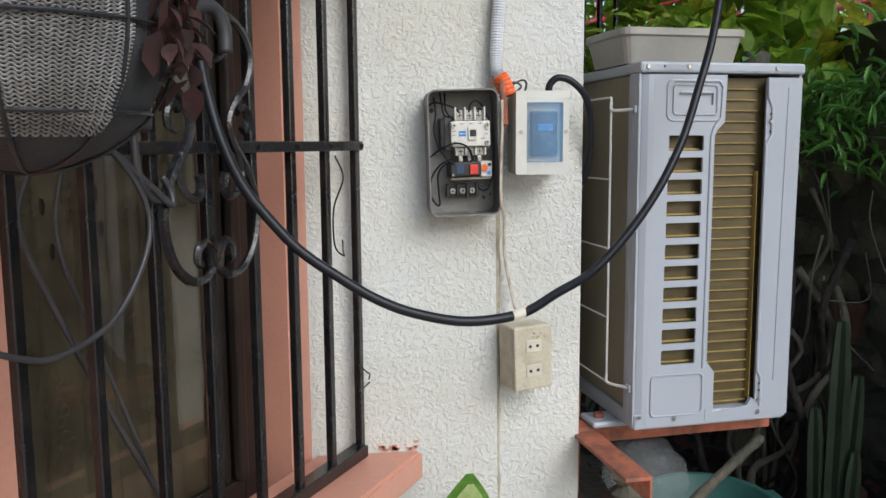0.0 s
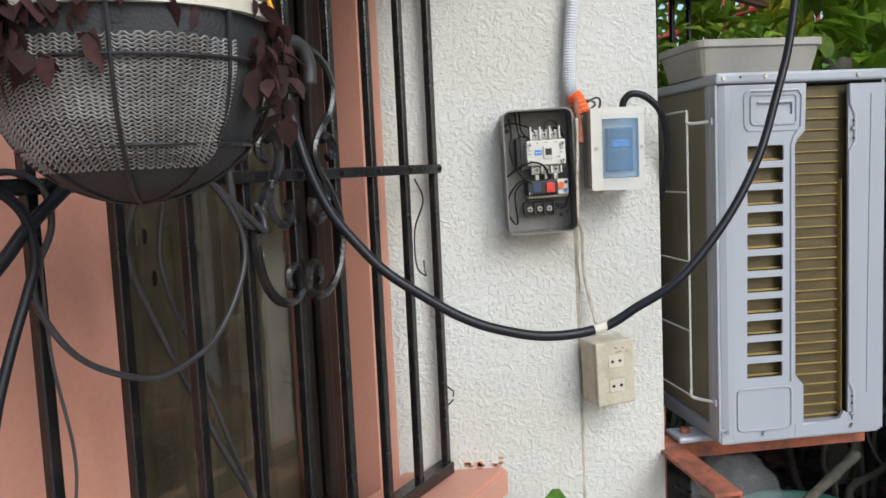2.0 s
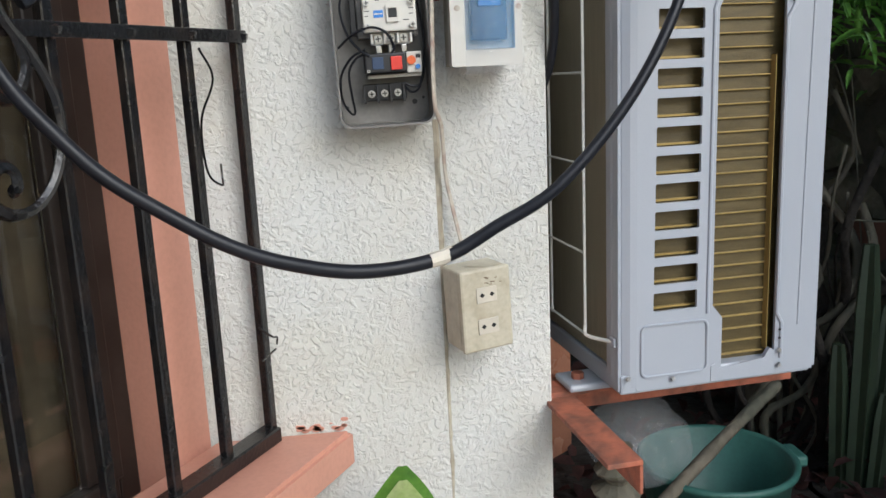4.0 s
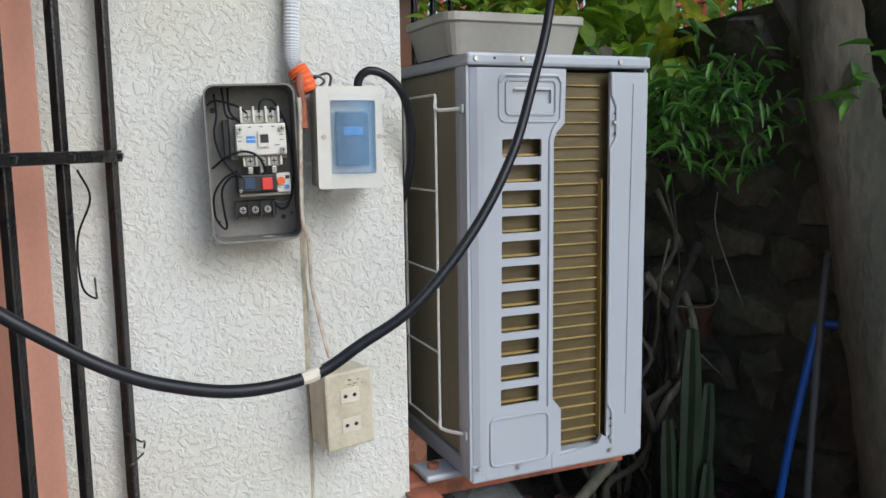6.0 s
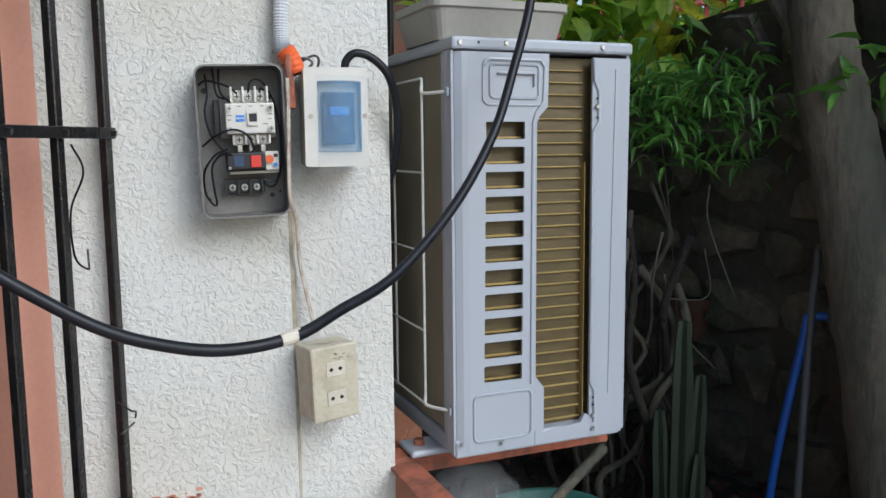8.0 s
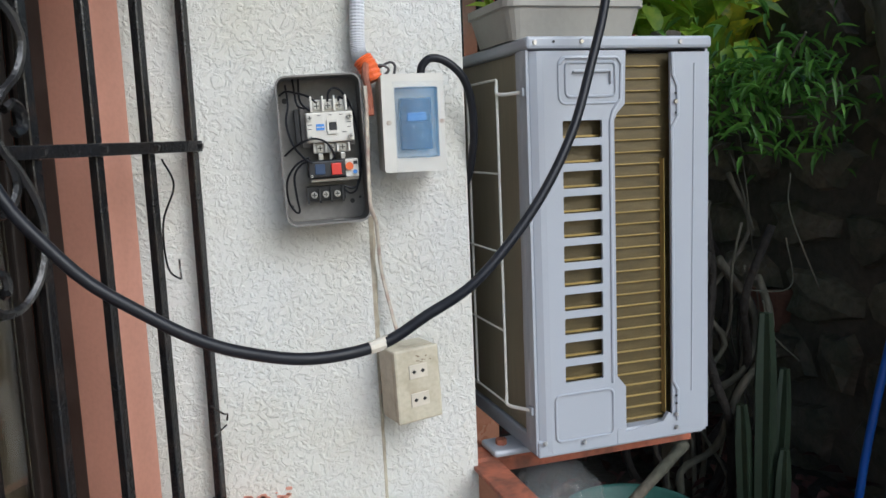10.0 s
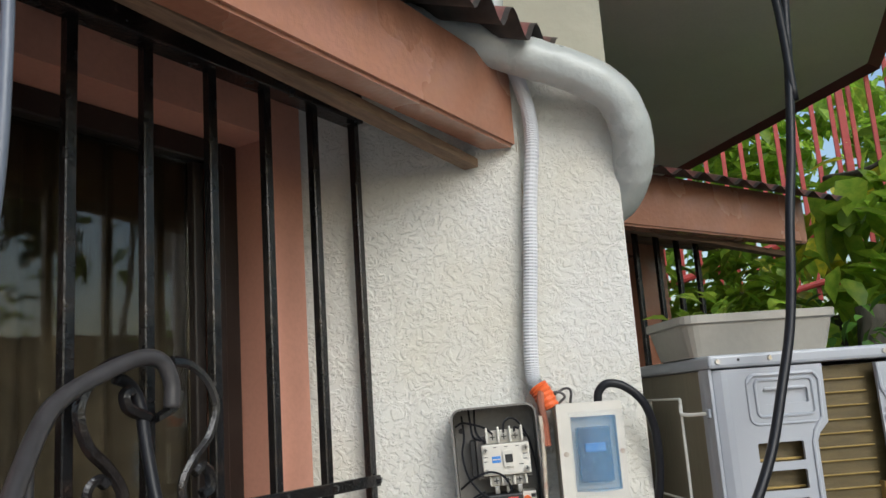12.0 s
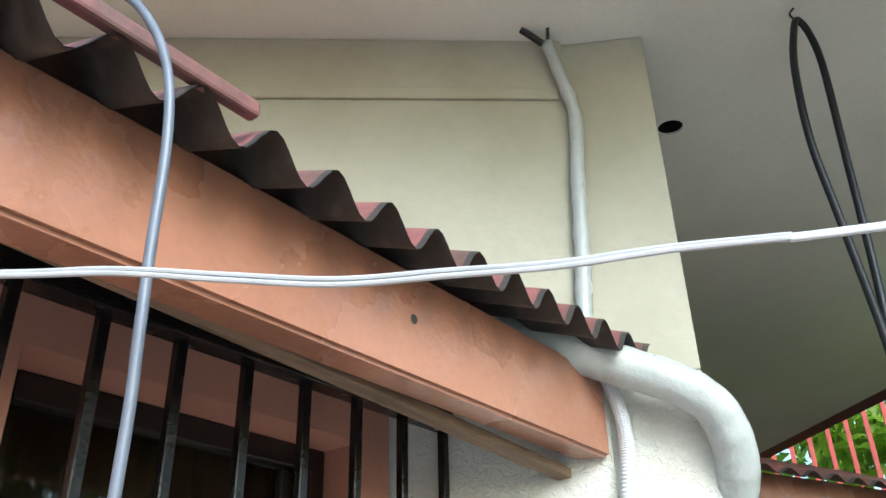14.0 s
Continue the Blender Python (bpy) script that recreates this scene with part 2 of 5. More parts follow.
def box(x0, x1, y0, y1, z0, z1, bevel=0.0, bm=None, m=None, segments=2):
    own = bmesh.new()
    bmesh.ops.create_cube(own, size=1.0, matrix=Matrix.Translation(((x0 + x1) / 2, (y0 + y1) / 2, (z0 + z1) / 2)) @ Matrix.Diagonal((x1 - x0, y1 - y0, z1 - z0, 1)))
    if bevel:
        bmesh.ops.bevel(own, geom=list(own.edges), offset=bevel, segments=segments, affect="EDGES", profile=0.5)
    if m is not None:
        own.transform(m)
    if bm is None:
        return own
    return merge(bm, own)


def merge(bm, own):
    me = bpy.data.meshes.new("tmp")
    own.to_mesh(me)
    own.free()
    bm.from_mesh(me)
    bpy.data.meshes.remove(me)
    return bm


def cyl(r, z0, z1, n=16, r2=None, m=None, bm=None):
    own = bmesh.new()
    bmesh.ops.create_cone(own, cap_ends=True, segments=n, radius1=r, radius2=r if r2 is None else r2, depth=z1 - z0, matrix=Matrix.Translation((0, 0, (z0 + z1) / 2)))
    if m is not None:
        own.transform(m)
    return own if bm is None else merge(bm, own)


def smooth_line(pts, step=6):
    """Catmull-Rom through the points."""
    p = [Vector(q) for q in pts]
    p = [p[0] * 2 - p[1]] + p + [p[-1] * 2 - p[-2]]
    out = []
    for i in range(1, len(p) - 2):
        for k in range(step):
            t = k / step
            a, b, c, d = p[i - 1], p[i], p[i + 1], p[i + 2]
            out.append(0.5 * (2 * b + (c - a) * t + (2 * a - 5 * b + 4 * c - d) * t * t + (3 * b - 3 * c + d - a) * t ** 3))
    out.append(p[-2])
    return out


def tube(pts, r, n=10, step=6, bm=None, flat=1.0, rough=0.0, ribs=0.0):
    """A tube swept along a smooth line; r a number or one radius a point of the smoothed line; flat squeezes it."""
    line = smooth_line(pts, step) if step else [Vector(q) for q in pts]
    own = bmesh.new()
    rings, up = [], None
    for i, q in enumerate(line):
        d = (line[min(i + 1, len(line) - 1)] - line[max(i - 1, 0)]).normalized()
        if up is None:
            up = d.orthogonal().normalized()
        up = (up - d * up.dot(d)).normalized()
        side = d.cross(up)
        rad = r(i / (len(line) - 1)) if callable(r) else r
        rad *= 1 + ribs * (i % 2) + (rough * noise.noise(q * 60) if rough else 0)
        rings.append([own.verts.new(q + up * math.cos(2 * math.pi * k / n) * rad + side * math.sin(2 * math.pi * k / n) * rad * flat) for k in range(n)])
    for a, b in zip(rings, rings[1:]):
        for k in range(n):
            own.faces.new((a[k], a[(k + 1) % n], b[(k + 1) % n], b[k]))
    own.faces.new(rings[0][::-1]), own.faces.new(rings[-1])
    return own if bm is None else merge(bm, own)


def rounded(x0, x1, z0, z1, r, n=4):
    pts = []
    for cx, cz, a0 in ((x1 - r, z1 - r, 0), (x0 + r, z1 - r, 90), (x0 + r, z0 + r, 180), (x1 - r, z0 + r, 270)):
        for k in range(n + 1):
            a = radians(a0 + 90 * k / n)
            pts.append((cx + r * math.cos(a), cz + r * math.sin(a)))
    return pts


def plate(outer, holes, y0, y1, axis="y"):
    """A flat plate in the xz plane from y0 to y1 (or in xy from z = y0 to y1), with holes through it."""
    own = bmesh.new()
    edges = []
    for loop in [outer, *holes]:
        vs = [own.verts.new((a, y0, b) if axis == "y" else (a, b, y0)) for a, b in loop]
        edges += [own.edges.new((vs[i], vs[(i + 1) % len(vs)])) for i in range(len(vs))]
    fill = bmesh.ops.triangle_fill(own, use_beauty=True, use_dissolve=False, edges=edges)
    faces = [f for f in fill["geom"] if isinstance(f, bmesh.types.BMFace)]
    ext = bmesh.ops.extrude_face_region(own, geom=faces, use_keep_orig=True)
    moved = [v for v in ext["geom"] if isinstance(v, bmesh.types.BMVert)]
    bmesh.ops.translate(own, verts=moved, vec=(0, y1 - y0, 0) if axis == "y" else (0, 0, y1 - y0))
    return own


def lathe(profile, n=24, m=None):
    own = bmesh.new()
    rings = [[own.verts.new((r * math.cos(2 * math.pi * k / n), r * math.sin(2 * math.pi * k / n), z)) for k in range(n)] for r, z in profile]
    for a, b in zip(rings, rings[1:]):
        for k in range(n):
            own.faces.new((a[k], a[(k + 1) % n], b[(k + 1) % n], b[k]))
    if m is not None:
        own.transform(m)
    return own


def leaf_mesh(rng, spots, size, ratio=0.45, droop=0.4, spread=1.0, aim=None):
    """Many leaves, each a pointed blade folded along its midrib, as one mesh."""
    verts, faces = [], []
    for q in spots:
        s = size * rng.uniform(0.6, 1.25)
        yaw, pitch = rng.uniform(0, 2 * math.pi), rng.uniform(-0.9, 0.5) * spread - droop
        d = Vector((math.cos(yaw) * math.cos(pitch), math.sin(yaw) * math.cos(pitch), math.sin(pitch)))
        if aim is not None:
            d = (d * 0.7 + Vector(aim)).normalized()
        side = d.cross(Vector((0, 0, 1))).normalized()
        up = side.cross(d)
        side = (side * math.cos(rng.uniform(-0.6, 0.6)) + up * rng.uniform(-0.4, 0.4)).normalized()
        w, base, p = s * ratio * 0.5, len(verts), Vector(q)
        for f, g, h in ((0, 0, 0), (0.28, 0.85, 0.1), (0.28, 0, 0), (0.28, -0.85, 0.1), (0.62, 0.8, 0.05), (0.62, 0, -0.04), (0.62, -0.8, 0.05), (1, 0, -0.14)):
            verts.append(p + d * f * s + side * g * w + up * h * s)
        faces += [tuple(base + i for i in t) for t in ((0, 2, 1), (0, 3, 2), (1, 2, 5, 4), (2, 3, 6, 5), (4, 5, 7), (5, 6, 7))]
    me = bpy.data.meshes.new("leaves")
    me.from_pydata(verts, [], faces)
    for pl in me.polygons:
        pl.use_smooth = True
    return me


def foliage(name, rng, lo, hi, count, size, mat, label, ratio=0.45, droop=0.4, clumps=0, parent=None, aim=None, category="foliage"):
    """Leaves within a box of the world, gathered round clumps so that gaps stay between them."""
    spots = []
    heads = [Vector([rng.uniform(a, b) for a, b in zip(lo, hi)]) for _ in range(clumps)]
    spread = max(b - a for a, b in zip(lo, hi)) / max(3.0, clumps ** 0.5) * 0.55
    for _ in range(count):
        if heads:
            h = rng.choice(heads)
            spots.append(h + Vector([rng.gauss(0, spread * 0.5) for _ in range(3)]))
        else:
            spots.append(Vector([rng.uniform(a, b) for a, b in zip(lo, hi)]))
    me = leaf_mesh(rng, spots, size, ratio, droop, aim=aim)
    me.materials.append(mat)
    ob = new(name, me)
    if parent is not None:
        ob.parent = parent
        return ob
    return tagged(ob, label, category, "", "stuff")


def screw(parent, x, y, z, r=0.0035, name="screw"):
    """A domed screw head that faces local -y, with a cross slot."""
    bm = cyl(r, 0, 0.0022, 12, r * 0.75, m=Matrix.Translation((x, y, z)) @ pose(0, 0, 0, 90))
    box(x - r * 0.6, x + r * 0.6, y - 0.0026, y - 0.002, z - r * 0.12, z + r * 0.12, bm=bm)
    return part(name, bm, STEEL, parent)


# ---------------------------------------------------------------- frames of the house's walls
UX, UY = 0.5, 0.866  # along the window wall, away from the camera


def frame_at(x, y, z, ux, uy):
    return Matrix(((ux, -uy, 0, x), (uy, ux, 0, y), (0, 0, 1, z), (0, 0, 0, 1)))


G = frame_at(-0.336, -0.018, 0, UX, UY)  # local: x along the grille, y into the house
WALL_TOP = 2.595
rng = random.Random(7)

# ---------------------------------------------------------------- structure
bm = bmesh.new()
bmesh.ops.create_grid(bm, x_segments=60, y_segments=60, size=40)
for v in bm.verts:
    d = v.co.length
    v.co.z = 0.05 * noise.noise(v.co * 0.7) if d < 36 else 0
# unseen pale slab, added to bounce light onto walls and eave
solid("patio", plate([(-6, -9), (2.4, -9), (2.4, -0.9), (1.3, -0.25), (-0.35, -0.45), (-1.9, -1.9), (-6, -6)], [], 0.0, 0.09, "z"), CONCRETE, "added unseen pale concrete slab that bounces light up", "patio", kind="structure")
solid("ground", bm, SOIL, "damp bare garden soil strewn with litter", "ground", kind="structure")

# column wall: a thicker layer of plaster to the left of the crease, and a raised band under the eave
solid("wall_column", box(-0.14, 0.005, 0.009, 0.30, 0, 2.02, 0.002), PLASTER, "white textured stucco wall with yellowish stains", "wall", kind="structure")
solid("wall_column_upper", box(-0.14, 0.005, 0.009, 0.30, 2.0205, WALL_TOP, 0.002), UPPER, "smooth cream painted wall corner under the eave", "wall", kind="structure")
bm = plate([(-0.44, 0.0), (-0.126, 0.0), (-0.124, 0.8), (-0.129, 1.4), (-0.122, 1.98), (-0.126, 2.03), (-0.44, 2.03)], [], 0.0, 0.3)
solid("wall_plaster", bm, PLASTER, "white textured stucco wall beside the window", "wall", kind="structure")
# above the awning the wall bends slightly outwards from the crease
UP = frame_at(-0.128, 0.0, 0, math.cos(radians(9.5)), math.sin(radians(9.5)))
solid("wall_upper", plate([(0.0, 2.032), (0.0, WALL_TOP), (-1.9, WALL_TOP), (-1.9, 2.125), (-0.4, 2.125), (-0.4, 2.032)], [], 0.0, 0.2), UPPER, "smooth cream painted upper wall under the eave", "wall", kind="structure", m=UP)
solid("trim", box(-1.2, -0.012, -0.007, -0.0005, 2.472, 2.494, 0.003), UPPER, "shallow plaster ledge under the eave", "trim", kind="structure", m=UP)
solid("wall_return", box(-0.30, -0.06, 0.302, 1.0, 0, WALL_TOP), PLASTER, "white stucco return wall behind the corner", "wall", kind="structure")

for a, b in ((0.92, 1.405), (1.60, 1.985)):
    n = 14
    solid("crease", tube([(-0.1255 + 0.0015 * noise.noise((k, a, 0)), 0.0045, a + (b - a) * k / n) for k in range(n + 1)], 0.0042, 6, 3, rough=0.5), CAULK, "dirty caulked crease in the stucco", "crease", kind="structure")

# window wall with its opening
face = 0.065
bm = plate([(-3.2, 0), (-0.03, 0), (-0.03, 2.12), (-3.2, 2.12)], [[(-0.52, 1.0), (-0.083, 1.0), (-0.083, 1.93), (-0.52, 1.93)]], face, face + 0.15)
solid("wall_window", bm, ORANGE, "salmon-orange painted wall round a barred window", "wall", kind="structure", m=G)
bm = plate([(-0.402, -0.001), (-0.240, -0.001), (-0.240 - 1.2 * UX, -0.001 - 1.2 * UY), (-0.402 - 1.2 * UX, -0.001 - 1.2 * UY)], [], 0.997, 1.043, "z")
bmesh.ops.bevel(bm, geom=[e for e in bm.edges if e.is_boundary is False and e.calc_face_angle(0) > 0.5], offset=0.005, segments=2, affect="EDGES")
solid("window_sill", bm, ORANGE, "salmon-painted concrete sill with chipped edges", "sill", kind="structure")
# closed box behind the window; its dark colour stands in for the room's gloom
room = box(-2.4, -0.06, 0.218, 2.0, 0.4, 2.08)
solid("wall_inner", room, DARKROOM, "closed dark box standing in for the unlit room", "wall", kind="structure", m=G)

for k in range(16):
    x, w, z = rng.uniform(-0.305, -0.25), rng.uniform(0.002, 0.008), 1.045 + abs(rng.gauss(0, 0.005))
    solid("paint_smear", plate([(x + w * math.cos(a) * rng.uniform(0.6, 1.1), z + w * 0.5 * math.sin(a) * rng.uniform(0.6, 1.1)) for a in (0, 0.8, 1.6, 2.4, 3.2, 4.0, 4.8, 5.6)], [], -0.0012, 0.001), ORANGE, "smear of salmon paint on the white stucco", "paint smear", "paint smears over the sill")
win = thing("window_1", G, "dark framed window with tinted glass behind black bars", "window", kind="structure")
for nm, a in (("frame", (-0.52, -0.49, 0.125, 0.155, 1.0, 1.93)), ("frame", (-0.113, -0.084, 0.125, 0.155, 1.0, 1.93)), ("frame", (-0.49, -0.113, 0.125, 0.155, 1.0, 1.035)),
              ("frame", (-0.49, -0.113, 0.125, 0.155, 1.9, 1.93)), ("mullion", (-0.152, -0.135, 0.13, 0.15, 1.036, 1.899)), ("mullion", (-0.132, -0.115, 0.115, 0.13, 1.036, 1.899))):
    part(nm, box(*a, 0.003), FRAMEWOOD, win, "dark brown frame")
pane = part("pane", box(-0.489, -0.153, 0.139, 0.143, 1.036, 1.899), WINDOWGLASS, win, "tinted glass")
pane.visible_shadow = False
bm = bmesh.new()
nx = 60
rows = [[bm.verts.new((-0.50 + 0.385 * i / nx, 0.185 + 0.012 * math.sin(i * 0.75 + 0.4 * math.sin(i * 0.21)) + 0.004 * noise.noise((i * 0.3, j, 0)), 0.98 + 0.955 * j / 12)) for i in range(nx + 1)] for j in range(13)]
for j in range(12):
    for i in range(nx):
        bm.faces.new((rows[j][i], rows[j][i + 1], rows[j + 1][i + 1], rows[j + 1][i]))
curtain = solid("curtain", bm, CURTAIN, "dull brown lace curtain hanging in folds", "curtain", m=G, smooth=True)
for k in range(26):
    cx, cz = rng.uniform(-0.47, -0.17), rng.choice((rng.uniform(1.42, 1.5), rng.uniform(1.14, 1.3)))
    bm = bmesh.new()
    for a in range(5):
        c = Vector((cx + 0.011 * math.cos(a * 1.257), 0.168, cz + 0.011 * math.sin(a * 1.257)))
        tube([c + Vector((0.006 * math.cos(b), 0, 0.006 * math.sin(b))) for b in (0, 1.05, 2.1, 3.15, 4.2, 5.25, 6.28)], 0.0008, 4, 2, bm)
    part("lace_flower", bm, CURTAIN, curtain)
for x, z in ((-0.395, 1.44), (-0.385, 1.39), (-0.32, 1.45), (-0.315, 1.41)):
    part("tear", lathe([(0.0001, 0), (0.006, 0.001), (0.0001, 0.002)], 12, Matrix.Translation((x, 0.165, z)) @ pose(0, 0, 0, 90) @ Matrix.Diagonal((0.7, 1.6, 1, 1))), FRAMEWOOD, curtain, "dark hole in the curtain")

# eave ceiling with a round hole
hole = [(0.082 + 0.024 * math.cos(a * math.pi / 10), 0.275 + 0.024 * math.sin(a * math.pi / 10)) for a in range(20)]
solid("ceiling", plate([(-5, -0.5), (0.62, -0.5), (0.75, 0.3), (1.19, 1.6), (-0.48, 7), (-5, 7)], [hole], WALL_TOP + 0.002, WALL_TOP + 0.007, "z"), SOFFIT, "cream painted eave ceiling with a round hole", "ceiling", kind="structure")
# added black can that keeps the hole dark, no lamp fitting
can = lathe([(0.028, 0.0), (0.028, 0.075), (0.0005, 0.076)], 20, Matrix.Translation((0.082, 0.275, WALL_TOP + 0.008)))
solid("dark_hole_liner", can, BLACKPLASTIC, "black liner added above the eave hole to darken it", "lamp recess")
solid("roof_deck", plate([(-5, -0.5), (0.62, -0.5), (0.75, 0.3), (1.19, 1.6), (-0.48, 7), (-5, 7)], [], WALL_TOP + 0.12, WALL_TOP + 0.16, "z"), TIMBER, "roof boards above the eave ceiling", "roof", kind="structure")
solid("eave_trim", tube([(-5, -0.51, 2.615), (0.63, -0.51, 2.615), (0.765, 0.3, 2.615), (1.205, 1.6, 2.615), (-0.465, 7, 2.615)], 0.04, 4, 0), MAROON, "maroon painted eave board", "trim", kind="structure")

# ---------------------------------------------------------------- window grille
BARS = [-0.0812 * k for k in range(12)]
grille = thing("window_grille", G, "black glossy wrought-iron window grille with scrollwork", "window grille")
one = mesh_of("bar", box(-0.0055, 0.0055, -0.0055, 0.0055, 1.052, 1.955, 0.0012, segments=1), IRON)
for s in BARS:
    ob = new("bar", one)
    ob.parent, ob.location = grille, (s, 0, 0)
part("rail", box(-1.0, 0.004, -0.012, -0.006, 1.496, 1.509, 0.001), IRON, grille)
part("rail", box(-1.0, 0.004, -0.012, 0.012, 1.044, 1.062, 0.002), IRON, grille)
# top rail drawn taller: its black fills in for the shadow gap under the fascia
part("rail", box(-1.0, 0.006, -0.014, 0.014, 1.951, 2.0, 0.002), IRON, grille)
for sx in (1, -1):
    c = -0.330
    def at(a, b):
        return (c + sx * a, -0.014, b)
    arcs = [[at(0.004, 1.372), at(0.008, 1.394), at(0.018, 1.402), at(0.028, 1.396), at(0.029, 1.384), at(0.023, 1.382)],
            [at(0.004, 1.374), at(0.022, 1.364), at(0.045, 1.368), at(0.066, 1.39), at(0.076, 1.425), at(0.072, 1.455), at(0.056, 1.485), at(0.038, 1.507), at(0.031, 1.53), at(0.045, 1.553), at(0.064, 1.572), at(0.073, 1.60), at(0.062, 1.625), at(0.04, 1.64), at(0.022, 1.642)],
            [at(0.022, 1.475), at(0.018, 1.46), at(0.028, 1.45), at(0.042, 1.455), at(0.052, 1.475), at(0.046, 1.497)],
            [at(0.046, 1.54), at(0.055, 1.545), at(0.064, 1.538), at(0.064, 1.525), at(0.054, 1.52)],
            [at(0.004, 1.592), at(0.014, 1.596), at(0.026, 1.602), at(0.029, 1.613), at(0.021, 1.617)]]
    for a in arcs:
        part("scroll", tube(a, 0.0042, 6, 5, flat=1.4), IRON, grille)
for s in BARS[:8]:
    part("weld", lathe([(0.0001, -0.008), (0.008, -0.003), (0.009, 0.003), (0.0001, 0.009)], 8, Matrix.Translation((s, -0.006, 1.502))), IRON, grille)
part("tie_wire", tube([(-0.075, -0.012, 1.49), (-0.068, -0.02, 1.46), (-0.084, -0.014, 1.42), (-0.08, -0.012, 1.37), (-0.07, -0.02, 1.355), (-0.058, -0.012, 1.36), (-0.056, -0.01, 1.375)], 0.0012, 5), IRON, grille)
part("tie_wire", tube([(-0.022, -0.012, 1.19), (-0.006, -0.018, 1.175), (0.008, -0.014, 1.17), (0.012, -0.01, 1.16)], 0.0012, 5), IRON, grille)
part("tie_wire", tube([(-0.02, -0.012, 1.15), (-0.006, -0.02, 1.16), (0.004, -0.012, 1.155)], 0.0012, 5), IRON, grille)

# ---------------------------------------------------------------- awning over the window
def awning(m, s0, s1, lean, rng, pitch=0.0655, over=0.0, rise=0.0, wave=0.016):
    """fascia, batten, rafters and a corrugated sheet; lean: how far each end is cut back along a wall."""
    aw = thing("awning", m, "brown painted awning with red corrugated roofing", "awning")
    bm = plate([(s0, -0.175), (s1, -0.175), (s1 - 0.023 * lean, -0.135), (s0, -0.135)], [], 1.907, 2.018, "z")
    bmesh.ops.bevel(bm, geom=[e for e in bm.edges if e.calc_face_angle(0) > 0.5], offset=0.004, segments=2, affect="EDGES")
    part("fascia", bm, BEAM, aw, "brown painted fascia board with peeling edge")
    bm = box(s0, s1 - 0.03, -0.133, -0.112, 1.884, 1.896, 0.001)
    for v in bm.verts:
        v.co.z += 0.05 * max(0.0, s1 - 0.03 - v.co.x)
    part("batten", bm, TIMBER, aw, "bare weathered wooden batten")
    s = s0 + 0.2
    while s < s1 - 0.15:
        part("rafter", box(s - 0.02, s + 0.02, -0.134, 0.06, 1.975, 2.005), TIMBER, aw)
        s += 0.4
    n = int((s1 + 0.0 - s0) / pitch * 10)
    bm = bmesh.new()
    depth = [(-0.238, 2.004), (-0.231, 2.007), (-0.13, 2.047), (0.063, 2.125)]
    for top in (0, 1):
        rows = []
        for y, z in depth:
            rows.append([bm.verts.new((s1 + over - pitch * i / 10, y, z + wave * math.cos(2 * math.pi * i / 10) + rise * max(0.0, 1 - i * pitch / 5.0) + 0.0012 * top + 0.002 * noise.noise((i * 0.05, 3, 1)))) for i in range(n + 1)])
        for a, b in zip(rows, rows[1:]):
            for i in range(n):
                bm.faces.new((a[i], a[i + 1], b[i + 1], b[i]))
    sheet = part("roof_sheet", bm, ROOF, aw, "red corrugated metal sheet, painted shade-dark and worn beneath")
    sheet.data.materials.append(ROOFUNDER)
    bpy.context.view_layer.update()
    # underside and front edge: gap shade put into the colour, with pale worn spots
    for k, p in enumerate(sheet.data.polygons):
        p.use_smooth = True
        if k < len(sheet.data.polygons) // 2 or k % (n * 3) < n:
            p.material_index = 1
    return aw


aw = awning(G, -1.3, 0.118, 1.0, rng, over=0.025, rise=0.03)
part("flashing", box(-1.3, -0.53, -0.240, -0.228, 2.022, 2.036, 0.003), ROOF, aw, "red flashing strip along the sheet's edge")
part("nail_hole", lathe([(0.0001, 0), (0.005, 0.0005), (0.0001, 0.001)], 10, Matrix.Translation((-0.275, -0.1755, 1.966)) @ pose(0, 0, 0, 90)), ROOFUNDER, aw)

# second window further along, with its own awning
F3 = frame_at(0.06, 0.66, 0, 0.788, 0.616)
wall3 = plate([(-0.2, 0), (0.36, 0), (0.36, 2.06), (-0.2, 2.06)], [[(-0.15, 1.0), (0.27, 1.0), (0.27, 1.9), (-0.15, 1.9)]], 0.10, 0.22)
solid("wall_far", wall3, BEAM, "brown painted wall with a second barred window", "wall", kind="structure", m=F3)
solid("wall_far_side", box(0.24, 0.36, 0.222, 2.0, 0, 2.06), PLASTER, "side wall of the house behind the corner", "wall", kind="structure", m=F3)
win2 = thing("window_2", F3, "second window with dark frame", "window", kind="structure")
part("frame", box(-0.15, 0.27, 0.16, 0.19, 1.0, 1.04), FRAMEWOOD, win2)
part("frame", box(-0.15, 0.27, 0.16, 0.19, 1.86, 1.9), FRAMEWOOD, win2)
part("frame", box(0.235, 0.27, 0.16, 0.19, 1.041, 1.859), BEAM, win2)
part("pane", box(-0.15, 0.235, 0.172, 0.176, 1.041, 1.859), WINDOWGLASS, win2).visible_shadow = False
# dark box again in place of an unlit interior
solid("wall_inner_far", box(-0.6, 0.235, 0.3, 1.6, 0.5, 2.05), DARKROOM, "closed dark box standing in for the second unlit room", "wall", kind="structure", m=F3)
gr2 = thing("window_grille", F3, "black iron grille of the second window", "window grille")
for s in (0.0, 0.07, 0.14, 0.21, 0.28, 0.35):
    ob = new("bar", one)
    ob.parent, ob.location = gr2, (s, 0, 0)
part("rail", box(-0.05, 0.355, -0.01, 0.01, 1.935, 1.955, 0.002), IRON, gr2)
part("rail", box(-0.05, 0.355, -0.01, 0.01, 1.044, 1.062, 0.002), IRON, gr2)
